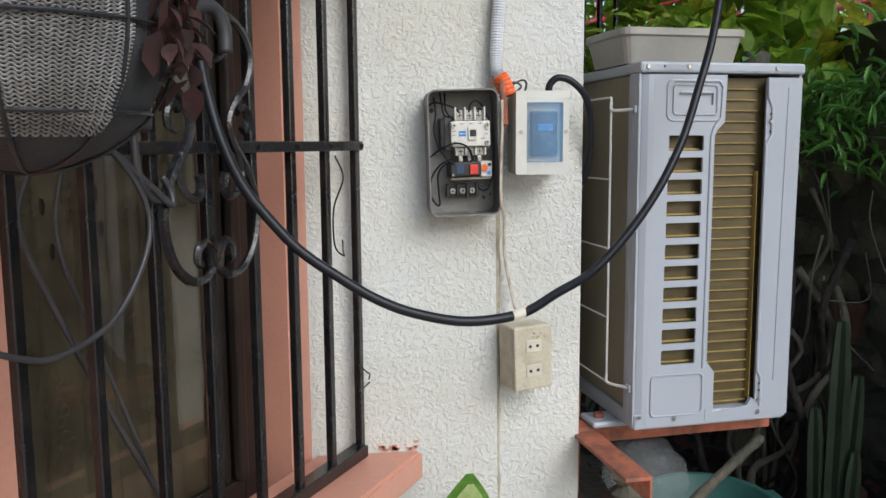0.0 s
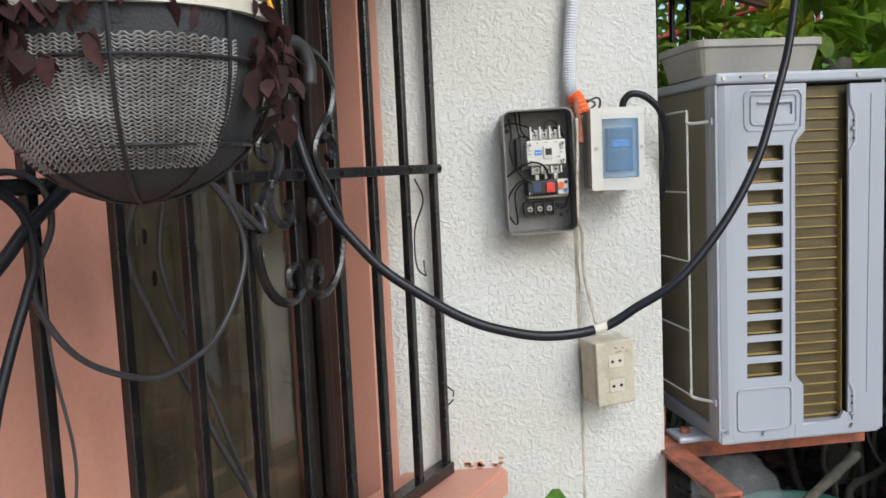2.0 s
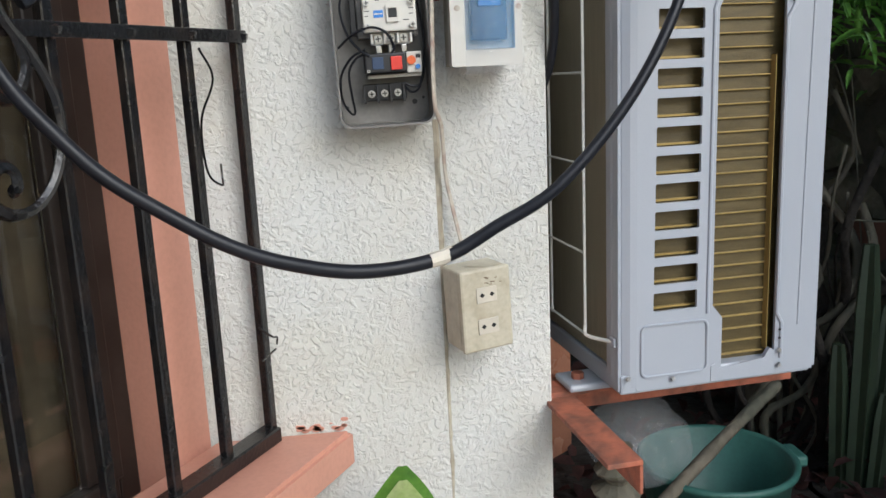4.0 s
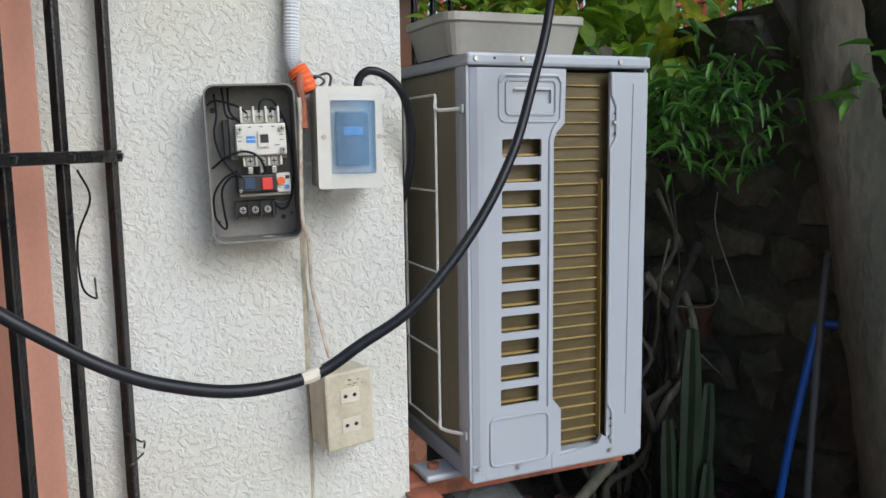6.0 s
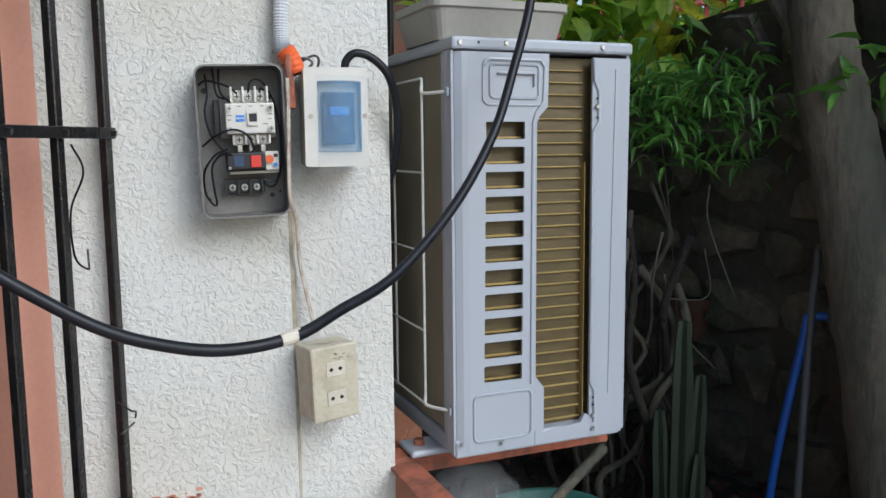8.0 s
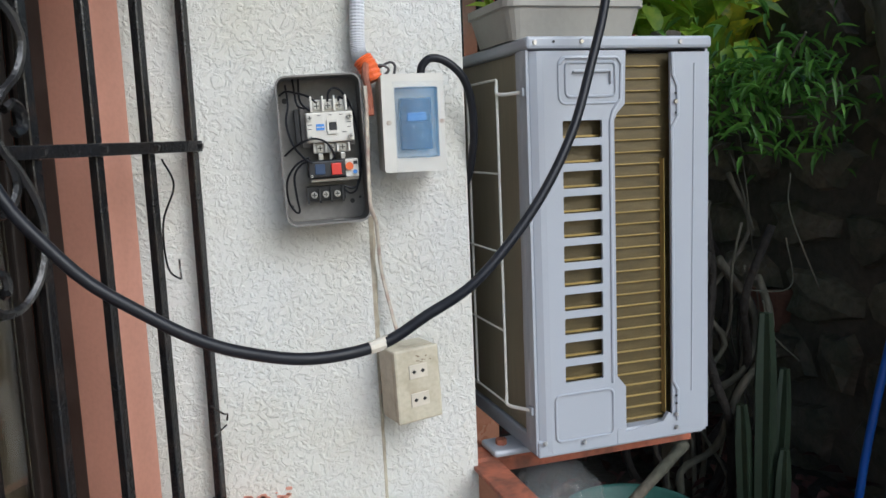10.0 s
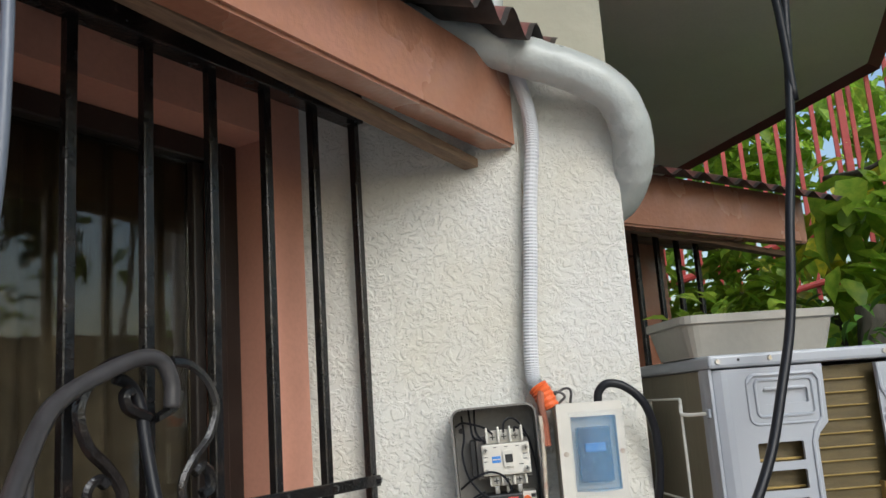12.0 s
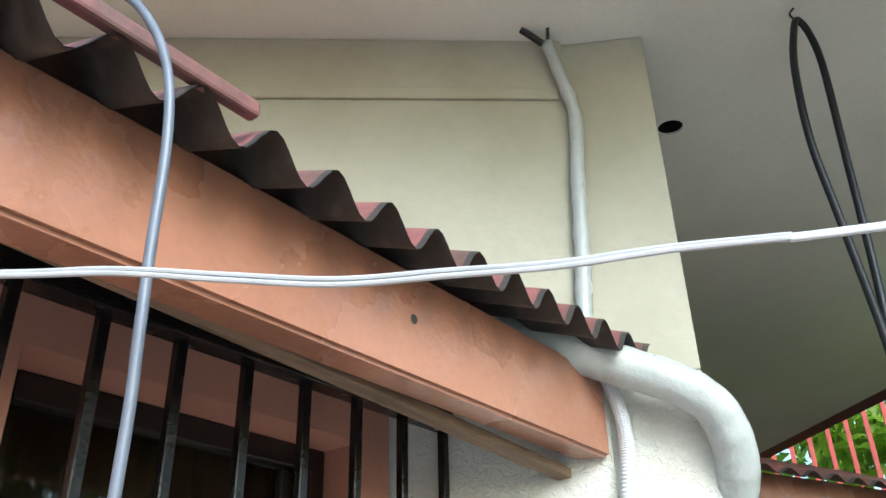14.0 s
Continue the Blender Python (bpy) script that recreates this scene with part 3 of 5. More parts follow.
aw2 = awning(F3 @ Matrix.Translation((0, 0.02, -0.012)), -0.15, 0.565, 0.0, rng, over=0.07, wave=0.007)
for k in range(5):
    part("soffit_board", box(-0.1, 0.55, -0.10 + k * 0.04, -0.066 + k * 0.04, 1.94, 1.95), TIMBER, aw2)

# ---------------------------------------------------------------- outdoor unit
A = frame_at(0.079, -0.034, 0, math.cos(radians(6.5)), math.sin(radians(6.5)))
ac = thing("air_conditioner_unit", A @ Matrix.Translation((0, 0, 1.072)), "white outdoor air-conditioner unit with amber coil fins", "air conditioner")
H, W, D = 0.549, 0.265, 0.62  # height, width of the end panel, length
def zz(v):
    return v - 1.072
louvres = [rounded(0.0415 + 0.0004 * k, 0.098 + 0.0004 * k, zz(1.168 + 0.0324 * k), zz(1.1905 + 0.0324 * k), 0.002, 2) for k in range(11)]
grip = rounded(0.060, 0.116, zz(1.559), zz(1.577), 0.002, 2)
outline = [(0.02, 0.0), (0.126, 0.0), (0.132, 0.02), (0.132, zz(1.152)), (0.119, zz(1.168)), (0.120, zz(1.513)), (0.124, zz(1.522)), (0.136, zz(1.534)), (0.138, zz(1.603)), (0.02, zz(1.603))]
front = part("front_panel", plate(outline, [*louvres, grip], 0.0, 0.004), WHITEMETAL, ac, "white pressed-steel corner panel with louvre slots")
corner = [(0.02, 0.0), (0.012, 0.0012), (0.004, 0.006), (-0.0015, 0.013), (-0.003, 0.022), (-0.003, 0.034)]
bm = bmesh.new()
low = [bm.verts.new((x, y, 0.004 + 0.4 * y)) for x, y in corner + [(x + 0.003, y + 0.002) for x, y in corner[::-1]]]
high = [bm.verts.new((v.co.x, v.co.y, zz(1.603))) for v in low]
for k in range(len(low)):
    bm.faces.new((low[k], low[(k + 1) % len(low)], high[(k + 1) % len(low)], high[k]))
bm.faces.new(low[::-1]), bm.faces.new(high)
part("rounded_corner", bm, WHITEMETAL, ac)
part("side_return", box(-0.002, 0.002, 0.004, 0.035, 0, zz(1.605), 0.0008), WHITEMETAL, ac)
part("raised_border", tube([(x, -0.0008, z) for x, z in [(0.112, zz(1.16)), (0.114, zz(1.513)), (0.118, zz(1.526)), (0.129, zz(1.54)), (0.131, zz(1.585)), (0.124, zz(1.594)), (0.05, zz(1.594)), (0.042, zz(1.586))]], 0.0022, 6, 0), WHITEMETAL, ac)
def ring(x0, x1, z0, z1, r, rad, name, y=-0.0006):
    p = [(x, y, z) for x, z in rounded(x0, x1, z0, z1, r, 4)]
    part(name, tube(p + [p[0]], rad, 6, 0), WHITEMETAL, ac)
ring(0.051, 0.122, zz(1.545), zz(1.588), 0.006, 0.002, "grip_border")
ring(0.041, 0.13, zz(1.536), zz(1.595), 0.01, 0.0015, "grip_border")
ring(0.026, 0.112, zz(1.088), zz(1.152), 0.008, 0.002, "embossed_panel")
part("grip_pocket", box(0.057, 0.119, 0.0045, 0.03, zz(1.553), zz(1.583)), WHITEMETAL, ac)
part("grip_lip", box(0.062, 0.114, -0.001, 0.012, zz(1.5755), zz(1.579), 0.001), WHITEMETAL, ac)
for k in range(11):
    part("inner_fin", box(0.036, 0.103, 0.012, 0.016, zz(1.168 + 0.0325 * k), zz(1.1705 + 0.0325 * k)), GOLD, ac)
part("coil", box(0.008, 0.214, 0.018, 0.05, 0.02, zz(1.6)), COIL, ac, "amber-brown condenser coil")
for k in range(31):
    z = zz(1.098 + 0.01615 * k)
    part("coil_fin", box(0.108, 0.198, 0.0135, 0.019, z, z + 0.0016, 0.0005, segments=1), GOLD, ac)
part("coil_strip", box(0.1988, 0.1998, 0.008, 0.018, 0.03, zz(1.46)), GOLD, ac)
right = part("right_panel", plate([(0.205, 0.0), (W - 0.006, 0.0), (W - 0.004, 0.03), (W, zz(1.60)), (0.205, zz(1.60))], [], 0.0, 0.004), WHITEMETAL, ac)
part("side_panel", plate([(0.003, 0.002), (D, 0.002), (D, zz(1.605)), (0.003, zz(1.605))], [], 0, 0.004), WHITEMETAL, ac).matrix_basis = Matrix.Translation((W, 0, 0)) @ pose(0, 0, 0, 0, 0, 90)
part("groove", tube([(0.236, -0.0004, 0.06), (0.2385, -0.0004, 0.3), (0.242, -0.0004, zz(1.585))], 0.0012, 6, 0), WHITEMETAL, ac)
part("bracket_edge", tube([(0.213, -0.001, 0.02), (0.213, -0.001, 0.065), (0.206, -0.001, 0.078), (0.206, -0.001, zz(1.50)), (0.215, -0.001, zz(1.515)), (0.215, -0.001, zz(1.555)), (0.208, -0.001, zz(1.57)), (0.207, -0.001, zz(1.6))], 0.0025, 6, 0), WHITEMETAL, ac)
part("bottom_flange", plate([(0.118, 0.0), (0.205, 0.0), (0.205, 0.03), (0.198, 0.034), (0.19, 0.022), (0.13, 0.016), (0.124, 0.022), (0.118, 0.02)], [], -0.001, 0.005), WHITEMETAL, ac)
bm = box(-0.003, W + 0.003, -0.003, D, zz(1.605), H, 0.004)
part("top_cover", bm, WHITEMETAL, ac, "white steel top cover")
part("base_pan", box(0.0, W - 0.008, 0.001, D, -0.004, 0.02, 0.003), WHITEMETAL, ac)
part("back_coil", box(0.004, 0.02, 0.036, D - 0.01, 0.022, zz(1.604)), COILBACK, ac, "olive-brown coil on the open back")
for y in (0.055, 0.17, 0.29, 0.41):
    part("guard_wire", tube([(-0.022, y, zz(1.572)), (-0.022, y, zz(1.13))], 0.0018, 6, 0), WHITEWIRE, ac)
for z in (1.572, 1.449, 1.343, 1.235, 1.133):
    part("guard_wire", tube([(-0.0225, 0.055, zz(z)), (-0.0225, 0.5, zz(z))], 0.0016, 6, 0), WHITEWIRE, ac)
for z in (1.553, 1.132):
    part("guard_hook", tube([(-0.022, 0.055, zz(z) + 0.012), (-0.022, 0.05, zz(z)), (-0.006, 0.02, zz(z)), (-0.003, 0.014, zz(z))], 0.0024, 8, 4), WHITEWIRE, ac)
    part("hook_clip", box(-0.006, -0.002, 0.008, 0.022, zz(z) - 0.006, zz(z) + 0.006, 0.002), WHITEMETAL, ac)
for x, z in ((0.073, 1.614), (0.218, 1.613), (0.066, 1.083), (0.2095, 1.102), (0.2095, 1.083), (0.211, 1.535), (0.008, 1.613), (0.008, 1.09)):
    screw(ac, x, -0.003, zz(z))
for x, z in ((0.034, 1.614), (0.211, 1.546), (0.211, 1.52), (0.2095, 1.118), (0.2095, 1.129)):
    part("screw_hole", cyl(0.0018, 0, 0.0006, 8, m=Matrix.Translation((x, -0.003, zz(z))) @ pose(0, 0, 0, 90)), BLACKPLASTIC, ac)
part("foot", box(-0.045, 0.02, 0.05, 0.105, -0.014, -0.004, 0.004), WHITEMETAL, ac, "white mounting foot with a bolt")
part("foot_bolt", cyl(0.008, -0.004, 0.004, 6, m=Matrix.Translation((-0.025, 0.075, 0))), RUST, ac)

# shelf of red-oxide angle iron that carries the unit
shelf = thing("steel_shelf", A @ Matrix.Translation((0, 0, 1.058)), "rusty red-oxide angle-iron shelf bracket", "bracket")
for y in (0.06, 0.5):
    part("cross_angle", box(-0.10, 0.30, y, y + 0.04, -0.006, 0.0), RUST, shelf)
    part("cross_angle", box(-0.10, 0.30, y + 0.036, y + 0.04, -0.04, -0.006), RUST, shelf)
part("arm_angle", box(-0.075, -0.035, -0.13, 0.6, -0.012, -0.006, 0.001), RUST, shelf, "chipped red angle iron")
part("arm_angle", box(-0.039, -0.035, -0.13, 0.6, -0.045, -0.012, 0.001), RUST, shelf)

# planter trough on the unit
def trough(m):
    t = thing("planter_box", m, "beige plastic planter trough on the unit", "planter")
    def ringz(x0, x1, y0, y1, z, r):
        return [(x, y, z) for x, y in rounded(x0, x1, y0, y1, r, 4)]
    bm = bmesh.new()
    loops = [ringz(0.006, 0.214, 0.006, 0.134, 0, 0.015), ringz(-0.004, 0.224, -0.004, 0.144, 0.04, 0.02), ringz(-0.004, 0.224, -0.004, 0.144, 0.043, 0.02), ringz(-0.009, 0.229, -0.009, 0.149, 0.045, 0.022),
             ringz(-0.009, 0.229, -0.009, 0.149, 0.056, 0.022), ringz(0.0, 0.22, 0.0, 0.14, 0.056, 0.02), ringz(0.008, 0.212, 0.008, 0.132, 0.035, 0.015)]
    vs = [[bm.verts.new(p) for p in L] for L in loops]
    for a, b in zip(vs, vs[1:]):
        for k in range(len(a)):
            bm.faces.new((a[k], a[(k + 1) % len(a)], b[(k + 1) % len(a)], b[k]))
    bm.faces.new(vs[0][::-1])
    part("trough", bm, PLANTER, t)
    part("potting_soil", plate(rounded(0.009, 0.211, 0.009, 0.131, 0.012), [], 0.03, 0.036, "z"), SOIL, t)
    return t


trough(A @ Matrix.Translation((-0.010, 0.035, 1.6215)) @ Matrix.Diagonal((0.87, 1, 0.92, 1)))

# ---------------------------------------------------------------- motor starter box
starter = thing("motor_starter_box", Matrix.Translation((-0.1825, 0, 1.4915)) @ pose(0, 0, 0, 0, -1.5, 0), "open grey steel starter box with contactor and wires", "electrical box")
bm = plate(rounded(-0.0505, 0.0505, -0.089, 0.089, 0.012), [rounded(-0.0485, 0.0485, -0.087, 0.087, 0.0105)], -0.05, -0.001)
part("enclosure", bm, GREYBOX, starter, "dull grey pressed-steel open enclosure")
part("back_plate", plate(rounded(-0.048, 0.048, -0.0865, 0.0865, 0.010), [], -0.004, -0.001), GREYBOX, starter)
def dot(x, y, z, r, h, mat, parent, name, n=10):
    return part(name, cyl(r, 0, h, n, m=Matrix.Translation((x, y, z)) @ pose(0, 0, 0, 90)), mat, parent)
def terminal(x, y, z, r, parent):
    t = dot(x, y, z, r, 0.004, STEEL, parent, "terminal", 12)
    part("slot", box(x - r * 0.7, x + r * 0.7, y - 0.0046, y - 0.004, z - r * 0.14, z + r * 0.14), BLACKPLASTIC, t)
    part("slot", box(x - r * 0.14, x + r * 0.14, y - 0.0047, y - 0.0041, z - r * 0.7, z + r * 0.7), BLACKPLASTIC, t)
con = part("contactor", box(-0.018, 0.038, -0.046, -0.004, 0.009, 0.0445, 0.0015), CREAM, starter, "cream and grey contactor")
part("rear_body", box(-0.024, 0.040, -0.026, -0.004, 0.004, 0.054, 0.001), GREYBOX, con)
for z0, z1 in ((0.0448, 0.060), (-0.004, 0.0087)):
    part("terminal_base", box(-0.011, 0.031, -0.034, -0.027, z0, z1, 0.001), CREAM, con)
    for k in range(3):
        terminal(-0.0035 + k * 0.0135, -0.034, (z0 + z1) / 2, 0.0044, con)
    for k in range(4):
        x = -0.0115 + k * 0.0138
        part("barrier", box(x, x + 0.0026, -0.042, -0.0345, z0 + 0.001, z1 + (0.004 if z0 > 0 else -0.001), 0.0006), CREAM, con)
part("label_plate", box(-0.0065, 0.0035, -0.0468, -0.046, 0.0235, 0.0308), BLUELABEL, con, "small blue label")
for a, b in ((-0.0058, -0.001), (-0.0002, 0.0028)):
    part("label_bar", box(a, b, -0.0473, -0.0468, 0.0265, 0.0278), CREAM, con)
part("plunger_frame", plate(rounded(0.0065, 0.0195, 0.0185, 0.0365, 0.001, 2), [rounded(0.0085, 0.0178, 0.0225, 0.0325, 0.0006, 2)], -0.0488, -0.046), CREAM, con)
part("plunger", box(0.009, 0.0173, -0.0475, -0.0462, 0.023, 0.032), BLACKPLASTIC, con)
for x, z in ((-0.0135, 0.0385), (-0.0135, 0.0145), (0.0335, 0.0385), (0.0335, 0.0145)):
    terminal(x, -0.046, z, 0.0031, con)
for x, z, w in ((-0.016, 0.03, 0.005), (-0.016, 0.025, 0.004), (0.0305, 0.031, 0.005), (0.0305, 0.0255, 0.004), (0.024, 0.0195, 0.006), (-0.004, 0.0405, 0.004), (0.009, 0.0405, 0.004), (0.022, 0.0405, 0.004)):
    part("print_bar", box(x, x + w, -0.0464, -0.046, z, z + 0.0008), GREYCABLE, con)
part("aux_block", box(-0.031, -0.0245, -0.03, -0.004, 0.008, 0.05, 0.001), BLACKPLASTIC, con)
for k in range(3):
    part("link_bar", box(-0.0065 + k * 0.0135, -0.0005 + k * 0.0135, -0.036, -0.03, -0.0125, -0.0042, 0.0008), STEEL, starter)
relay = part("overload_relay", box(-0.020, 0.0245, -0.044, -0.004, -0.033, -0.0128, 0.002), BLACKPLASTIC, starter, "black overload relay")
part("window", box(-0.012, 0.0, -0.0447, -0.044, -0.029, -0.0165, 0.0006), DARKBLUE, relay)
part("reset_button", box(0.0075, 0.0195, -0.0465, -0.044, -0.0305, -0.0165, 0.001), REDPLASTIC, relay, "red reset button")
terminal(-0.0165, -0.044, -0.0305, 0.0018, relay)
part("side_body", box(0.025, 0.041, -0.036, -0.004, -0.0345, -0.0125, 0.001), CREAM, relay)
part("relay_foot", box(-0.017, 0.041, -0.028, -0.004, -0.0385, -0.0347, 0.001), CREAM, relay)
dot(0.030, -0.036, -0.0215, 0.0048, 0.003, ORANGEPVC, relay, "dial", 18)
dot(0.0365, -0.036, -0.0285, 0.0026, 0.003, BLUELABEL, relay, "dial", 14)
part("print_bar", box(0.035, 0.040, -0.0364, -0.036, -0.0195, -0.0155), BLACKPLASTIC, relay)
tb = part("terminal_block", box(-0.023, 0.024, -0.018, -0.004, -0.062, -0.044, 0.001), BLACKPLASTIC, starter)
for k in range(3):
    terminal(-0.0145 + 0.0142 * k, -0.018, -0.0545, 0.0040, tb)
for k in range(4):
    part("barrier", box(-0.0232 + 0.0142 * k, -0.0208 + 0.0142 * k, -0.025, -0.0182, -0.0645, -0.0455), BLACKPLASTIC, tb)
WIRES = [[(-0.038, -0.02, 0.080), (-0.037, -0.03, 0.055), (-0.041, -0.036, 0.035), (-0.036, -0.04, 0.01), (-0.024, -0.044, -0.008), (-0.014, -0.046, -0.015)],
         [(-0.046, -0.02, 0.068), (-0.038, -0.03, 0.072), (-0.025, -0.034, 0.069), (-0.012, -0.036, 0.064), (-0.003, -0.038, 0.056)],
         [(-0.029, -0.02, 0.086), (-0.028, -0.03, 0.07), (-0.026, -0.035, 0.055), (-0.018, -0.042, 0.05)],
         [(-0.022, -0.02, 0.086), (-0.023, -0.03, 0.065), (-0.020, -0.036, 0.055), (-0.012, -0.042, 0.047)],
         [(-0.046, -0.03, -0.004), (-0.03, -0.045, 0.008), (-0.012, -0.05, 0.014), (0.002, -0.05, 0.010), (0.010, -0.046, 0.0), (0.012, -0.04, -0.008)],
         [(-0.016, -0.044, -0.012), (-0.028, -0.04, -0.016), (-0.037, -0.036, -0.03), (-0.036, -0.03, -0.055), (-0.034, -0.022, -0.072), (-0.038, -0.02, -0.074), (-0.046, -0.02, -0.06), (-0.046, -0.03, -0.035), (-0.034, -0.04, -0.016), (-0.018, -0.044, -0.008)],
         [(0.010, -0.036, 0.056), (0.012, -0.036, 0.068), (0.020, -0.034, 0.073), (0.030, -0.03, 0.066), (0.040, -0.025, 0.045), (0.0455, -0.022, 0.012), (0.0455, -0.022, -0.02), (0.041, -0.022, -0.044), (0.032, -0.022, -0.049), (0.022, -0.022, -0.045)],
         [(0.023, -0.036, 0.056), (0.024, -0.036, 0.062), (0.030, -0.032, 0.058), (0.036, -0.03, 0.05)],
         [(0.043, -0.02, -0.03), (0.038, -0.024, -0.05), (0.029, -0.022, -0.055), (0.02, -0.02, -0.046)],
         [(0.010, -0.038, 0.0), (0.013, -0.042, -0.008), (0.008, -0.04, -0.014)]]
for w in WIRES:
    part("wire", tube(w, 0.0013, 6), CABLE, starter)
part("knockout", lathe([(0.0001, 0), (0.007, 0.0006), (0.0001, 0.001)], 14, Matrix.Translation((0.012, -0.03, -0.0865))), CREAM, starter)
for x, z, r in ((-0.040, 0.062, 0.0035), (0.033, -0.066, 0.003), (-0.042, -0.068, 0.002), (0.043, -0.062, 0.0016)):
    dot(x, -0.004, z, r, 0.0006, BLACKPLASTIC, starter, "mounting_hole")

# ---------------------------------------------------------------- breaker enclosure
brk = thing("breaker_enclosure", Matrix.Translation((-0.0745, 0.004, 1.519)) @ Matrix.Diagonal((1.06, 1, 1, 1)), "cream plastic breaker enclosure with blue flip cover", "electrical box")
# base is a darker cream than the cover: its side shade is in the colour
part("base", box(-0.034, 0.034, -0.045, 0.0, -0.057, 0.057, 0.002), DULLCREAM, brk, "cream base with shade put into its colour")
part("cover", plate(rounded(-0.0355, 0.0355, -0.058, 0.058, 0.003), [rounded(-0.021, 0.028, -0.041, 0.042, 0.003)], -0.069, -0.046), CREAM, brk)
part("switch_bed", box(-0.02, 0.027, -0.058, -0.05, -0.04, 0.041), CREAM, brk)
br = part("breaker", box(-0.015, 0.021, -0.068, -0.058, -0.032, 0.030, 0.002), DARKBLUE, brk, "dark breaker behind the cover")
part("toggle", box(-0.008, 0.014, -0.072, -0.068, 0.002, 0.012, 0.001), BLUELABEL, br)
bm = bmesh.new()
arc = [(-0.021 + 0.049 * i / 8, -0.069 - 0.012 * math.sin(math.pi * i / 8)) for i in range(9)]
for z0, z1 in ((-0.041, 0.042),):
    a = [bm.verts.new((x, y, z0)) for x, y in arc]
    b = [bm.verts.new((x, y, z1)) for x, y in arc]
    for i in range(8):
        bm.faces.new((a[i], a[i + 1], b[i + 1], b[i]))
    bm.faces.new(a), bm.faces.new(b[::-1])
flip = part("flip_cover", bm, BLUECOVER, brk, "translucent blue flip cover", smooth=False)
flip.visible_shadow = False
bm = bmesh.new()
g = [[bm.verts.new((-0.024 + 0.060 * i / 9 + 0.003 * noise.noise((i, j, 0.3)), -0.083 - 0.003 * noise.noise((i * 0.9, j * 0.7, 5)) + (0.012 * max(0, i - 7) / 2), -0.066 + 0.114 * j / 9 + 0.004 * noise.noise((i * 0.7, j, 8)))) for i in range(10)] for j in range(10)]
for j in range(9):
    for i in range(9):
        bm.faces.new((g[j][i], g[j][i + 1], g[j + 1][i + 1], g[j + 1][i]))
film = part("plastic_film", bm, FILM, brk, "crinkled clear protective film")
film.visible_shadow = False
part("screw_hole", cyl(0.003, 0, 0.0008, 12, m=Matrix.Translation((-0.0285, -0.069, 0.001)) @ pose(0, 0, 0, 90)), OLDWIRE, brk)
part("screw_hole", cyl(0.003, 0, 0.0008, 12, m=Matrix.Translation((0.032, -0.069, 0.001)) @ pose(0, 0, 0, 90)), OLDWIRE, brk)
part("wire_loop", tube([(-0.04, -0.02, 0.062), (-0.03, -0.02, 0.07), (-0.018, -0.02, 0.076), (-0.012, -0.02, 0.072), (-0.014, -0.02, 0.058)], 0.0016, 6), GREYCABLE, brk)
part("wire_loop", tube([(-0.04, -0.025, 0.06), (-0.034, -0.025, 0.071), (-0.026, -0.025, 0.072), (-0.02, -0.025, 0.066), (-0.03, -0.025, 0.057)], 0.0016, 6), GREYCABLE, brk)

# ---------------------------------------------------------------- socket outlet, twisted on the wall
soc = thing("socket_outlet", Matrix.Translation((-0.097, -0.003, 1.193)) @ pose(0, 0, 0, 0, -2.0, 18) @ Matrix.Diagonal((1.02, 1, 0.94, 1)), "aged cream double socket box hanging twisted", "socket outlet")
part("box", box(-0.03, 0.03, -0.042, 0.0, -0.05, 0.05, 0.003), DULLCREAM, soc)
part("faceplate", box(-0.031, 0.031, -0.05, -0.043, -0.051, 0.051, 0.003), DULLCREAM, soc)
for z in (0.019, -0.020):
    m = part("module", box(-0.0125, 0.0125, -0.0515, -0.05, z - 0.0095, z + 0.0095, 0.0006), IVORY, soc)
    for x in (-0.006, 0.006):
        part("slot", cyl(0.0022, 0, 0.0006, 8, m=Matrix.Translation((x, -0.0515, z)) @ pose(0, 0, 0, 90) @ Matrix.Diagonal((0.9, 1.25, 1, 1))), BLACKPLASTIC, m)
        part("slot", box(x - 0.0028, x + 0.0028, -0.0521, -0.0515, z - 0.0007, z + 0.0007), BLACKPLASTIC, m)
for k in range(14):
    x, z = rng.uniform(-0.004, 0.022), rng.uniform(0.03, 0.04)
    part("scuff", box(x, x + rng.uniform(0.0008, 0.003), -0.0506, -0.05, z, z + 0.0008), TIMBER, soc)
part("knockout", lathe([(0.0001, 0), (0.012, 0.001), (0.0001, 0.002)], 16, Matrix.Translation((0.0, -0.022, 0.05))), DULLCREAM, soc)

# ---------------------------------------------------------------- conduit, wires and pipes on the wall
cdt = thing("conduit", Matrix.Translation((-0.125, 0, 1.58)), "white corrugated conduit with orange coupling", "conduit")
line = [(0.002, -0.008, 0.44), (0.010, -0.014, 0.41), (0.018, -0.014, 0.372), (0.019, -0.014, 0.33), (0.009, -0.016, 0.245), (0.003, -0.016, 0.17), (-0.004, -0.016, 0.10), (-0.007, -0.018, 0.036), (-0.003, -0.02, 0.016)]
part("corrugated_tube", tube(line, 0.0086, 12, 36, ribs=0.14), WHITEPVC, cdt)
part("coupling", tube([(-0.003, -0.02, 0.02), (0.003, -0.022, 0.01), (0.01, -0.024, -0.008)], lambda f: 0.0115, 14, 6, ribs=0.12), ORANGEPVC, cdt, "orange ribbed coupling")
part("wire_tail", tube([(0.0, -0.03, 0.012), (-0.002, -0.04, -0.004), (0.0, -0.045, -0.02), (0.001, -0.05, -0.05)], 0.0045, 8), RUST, cdt)
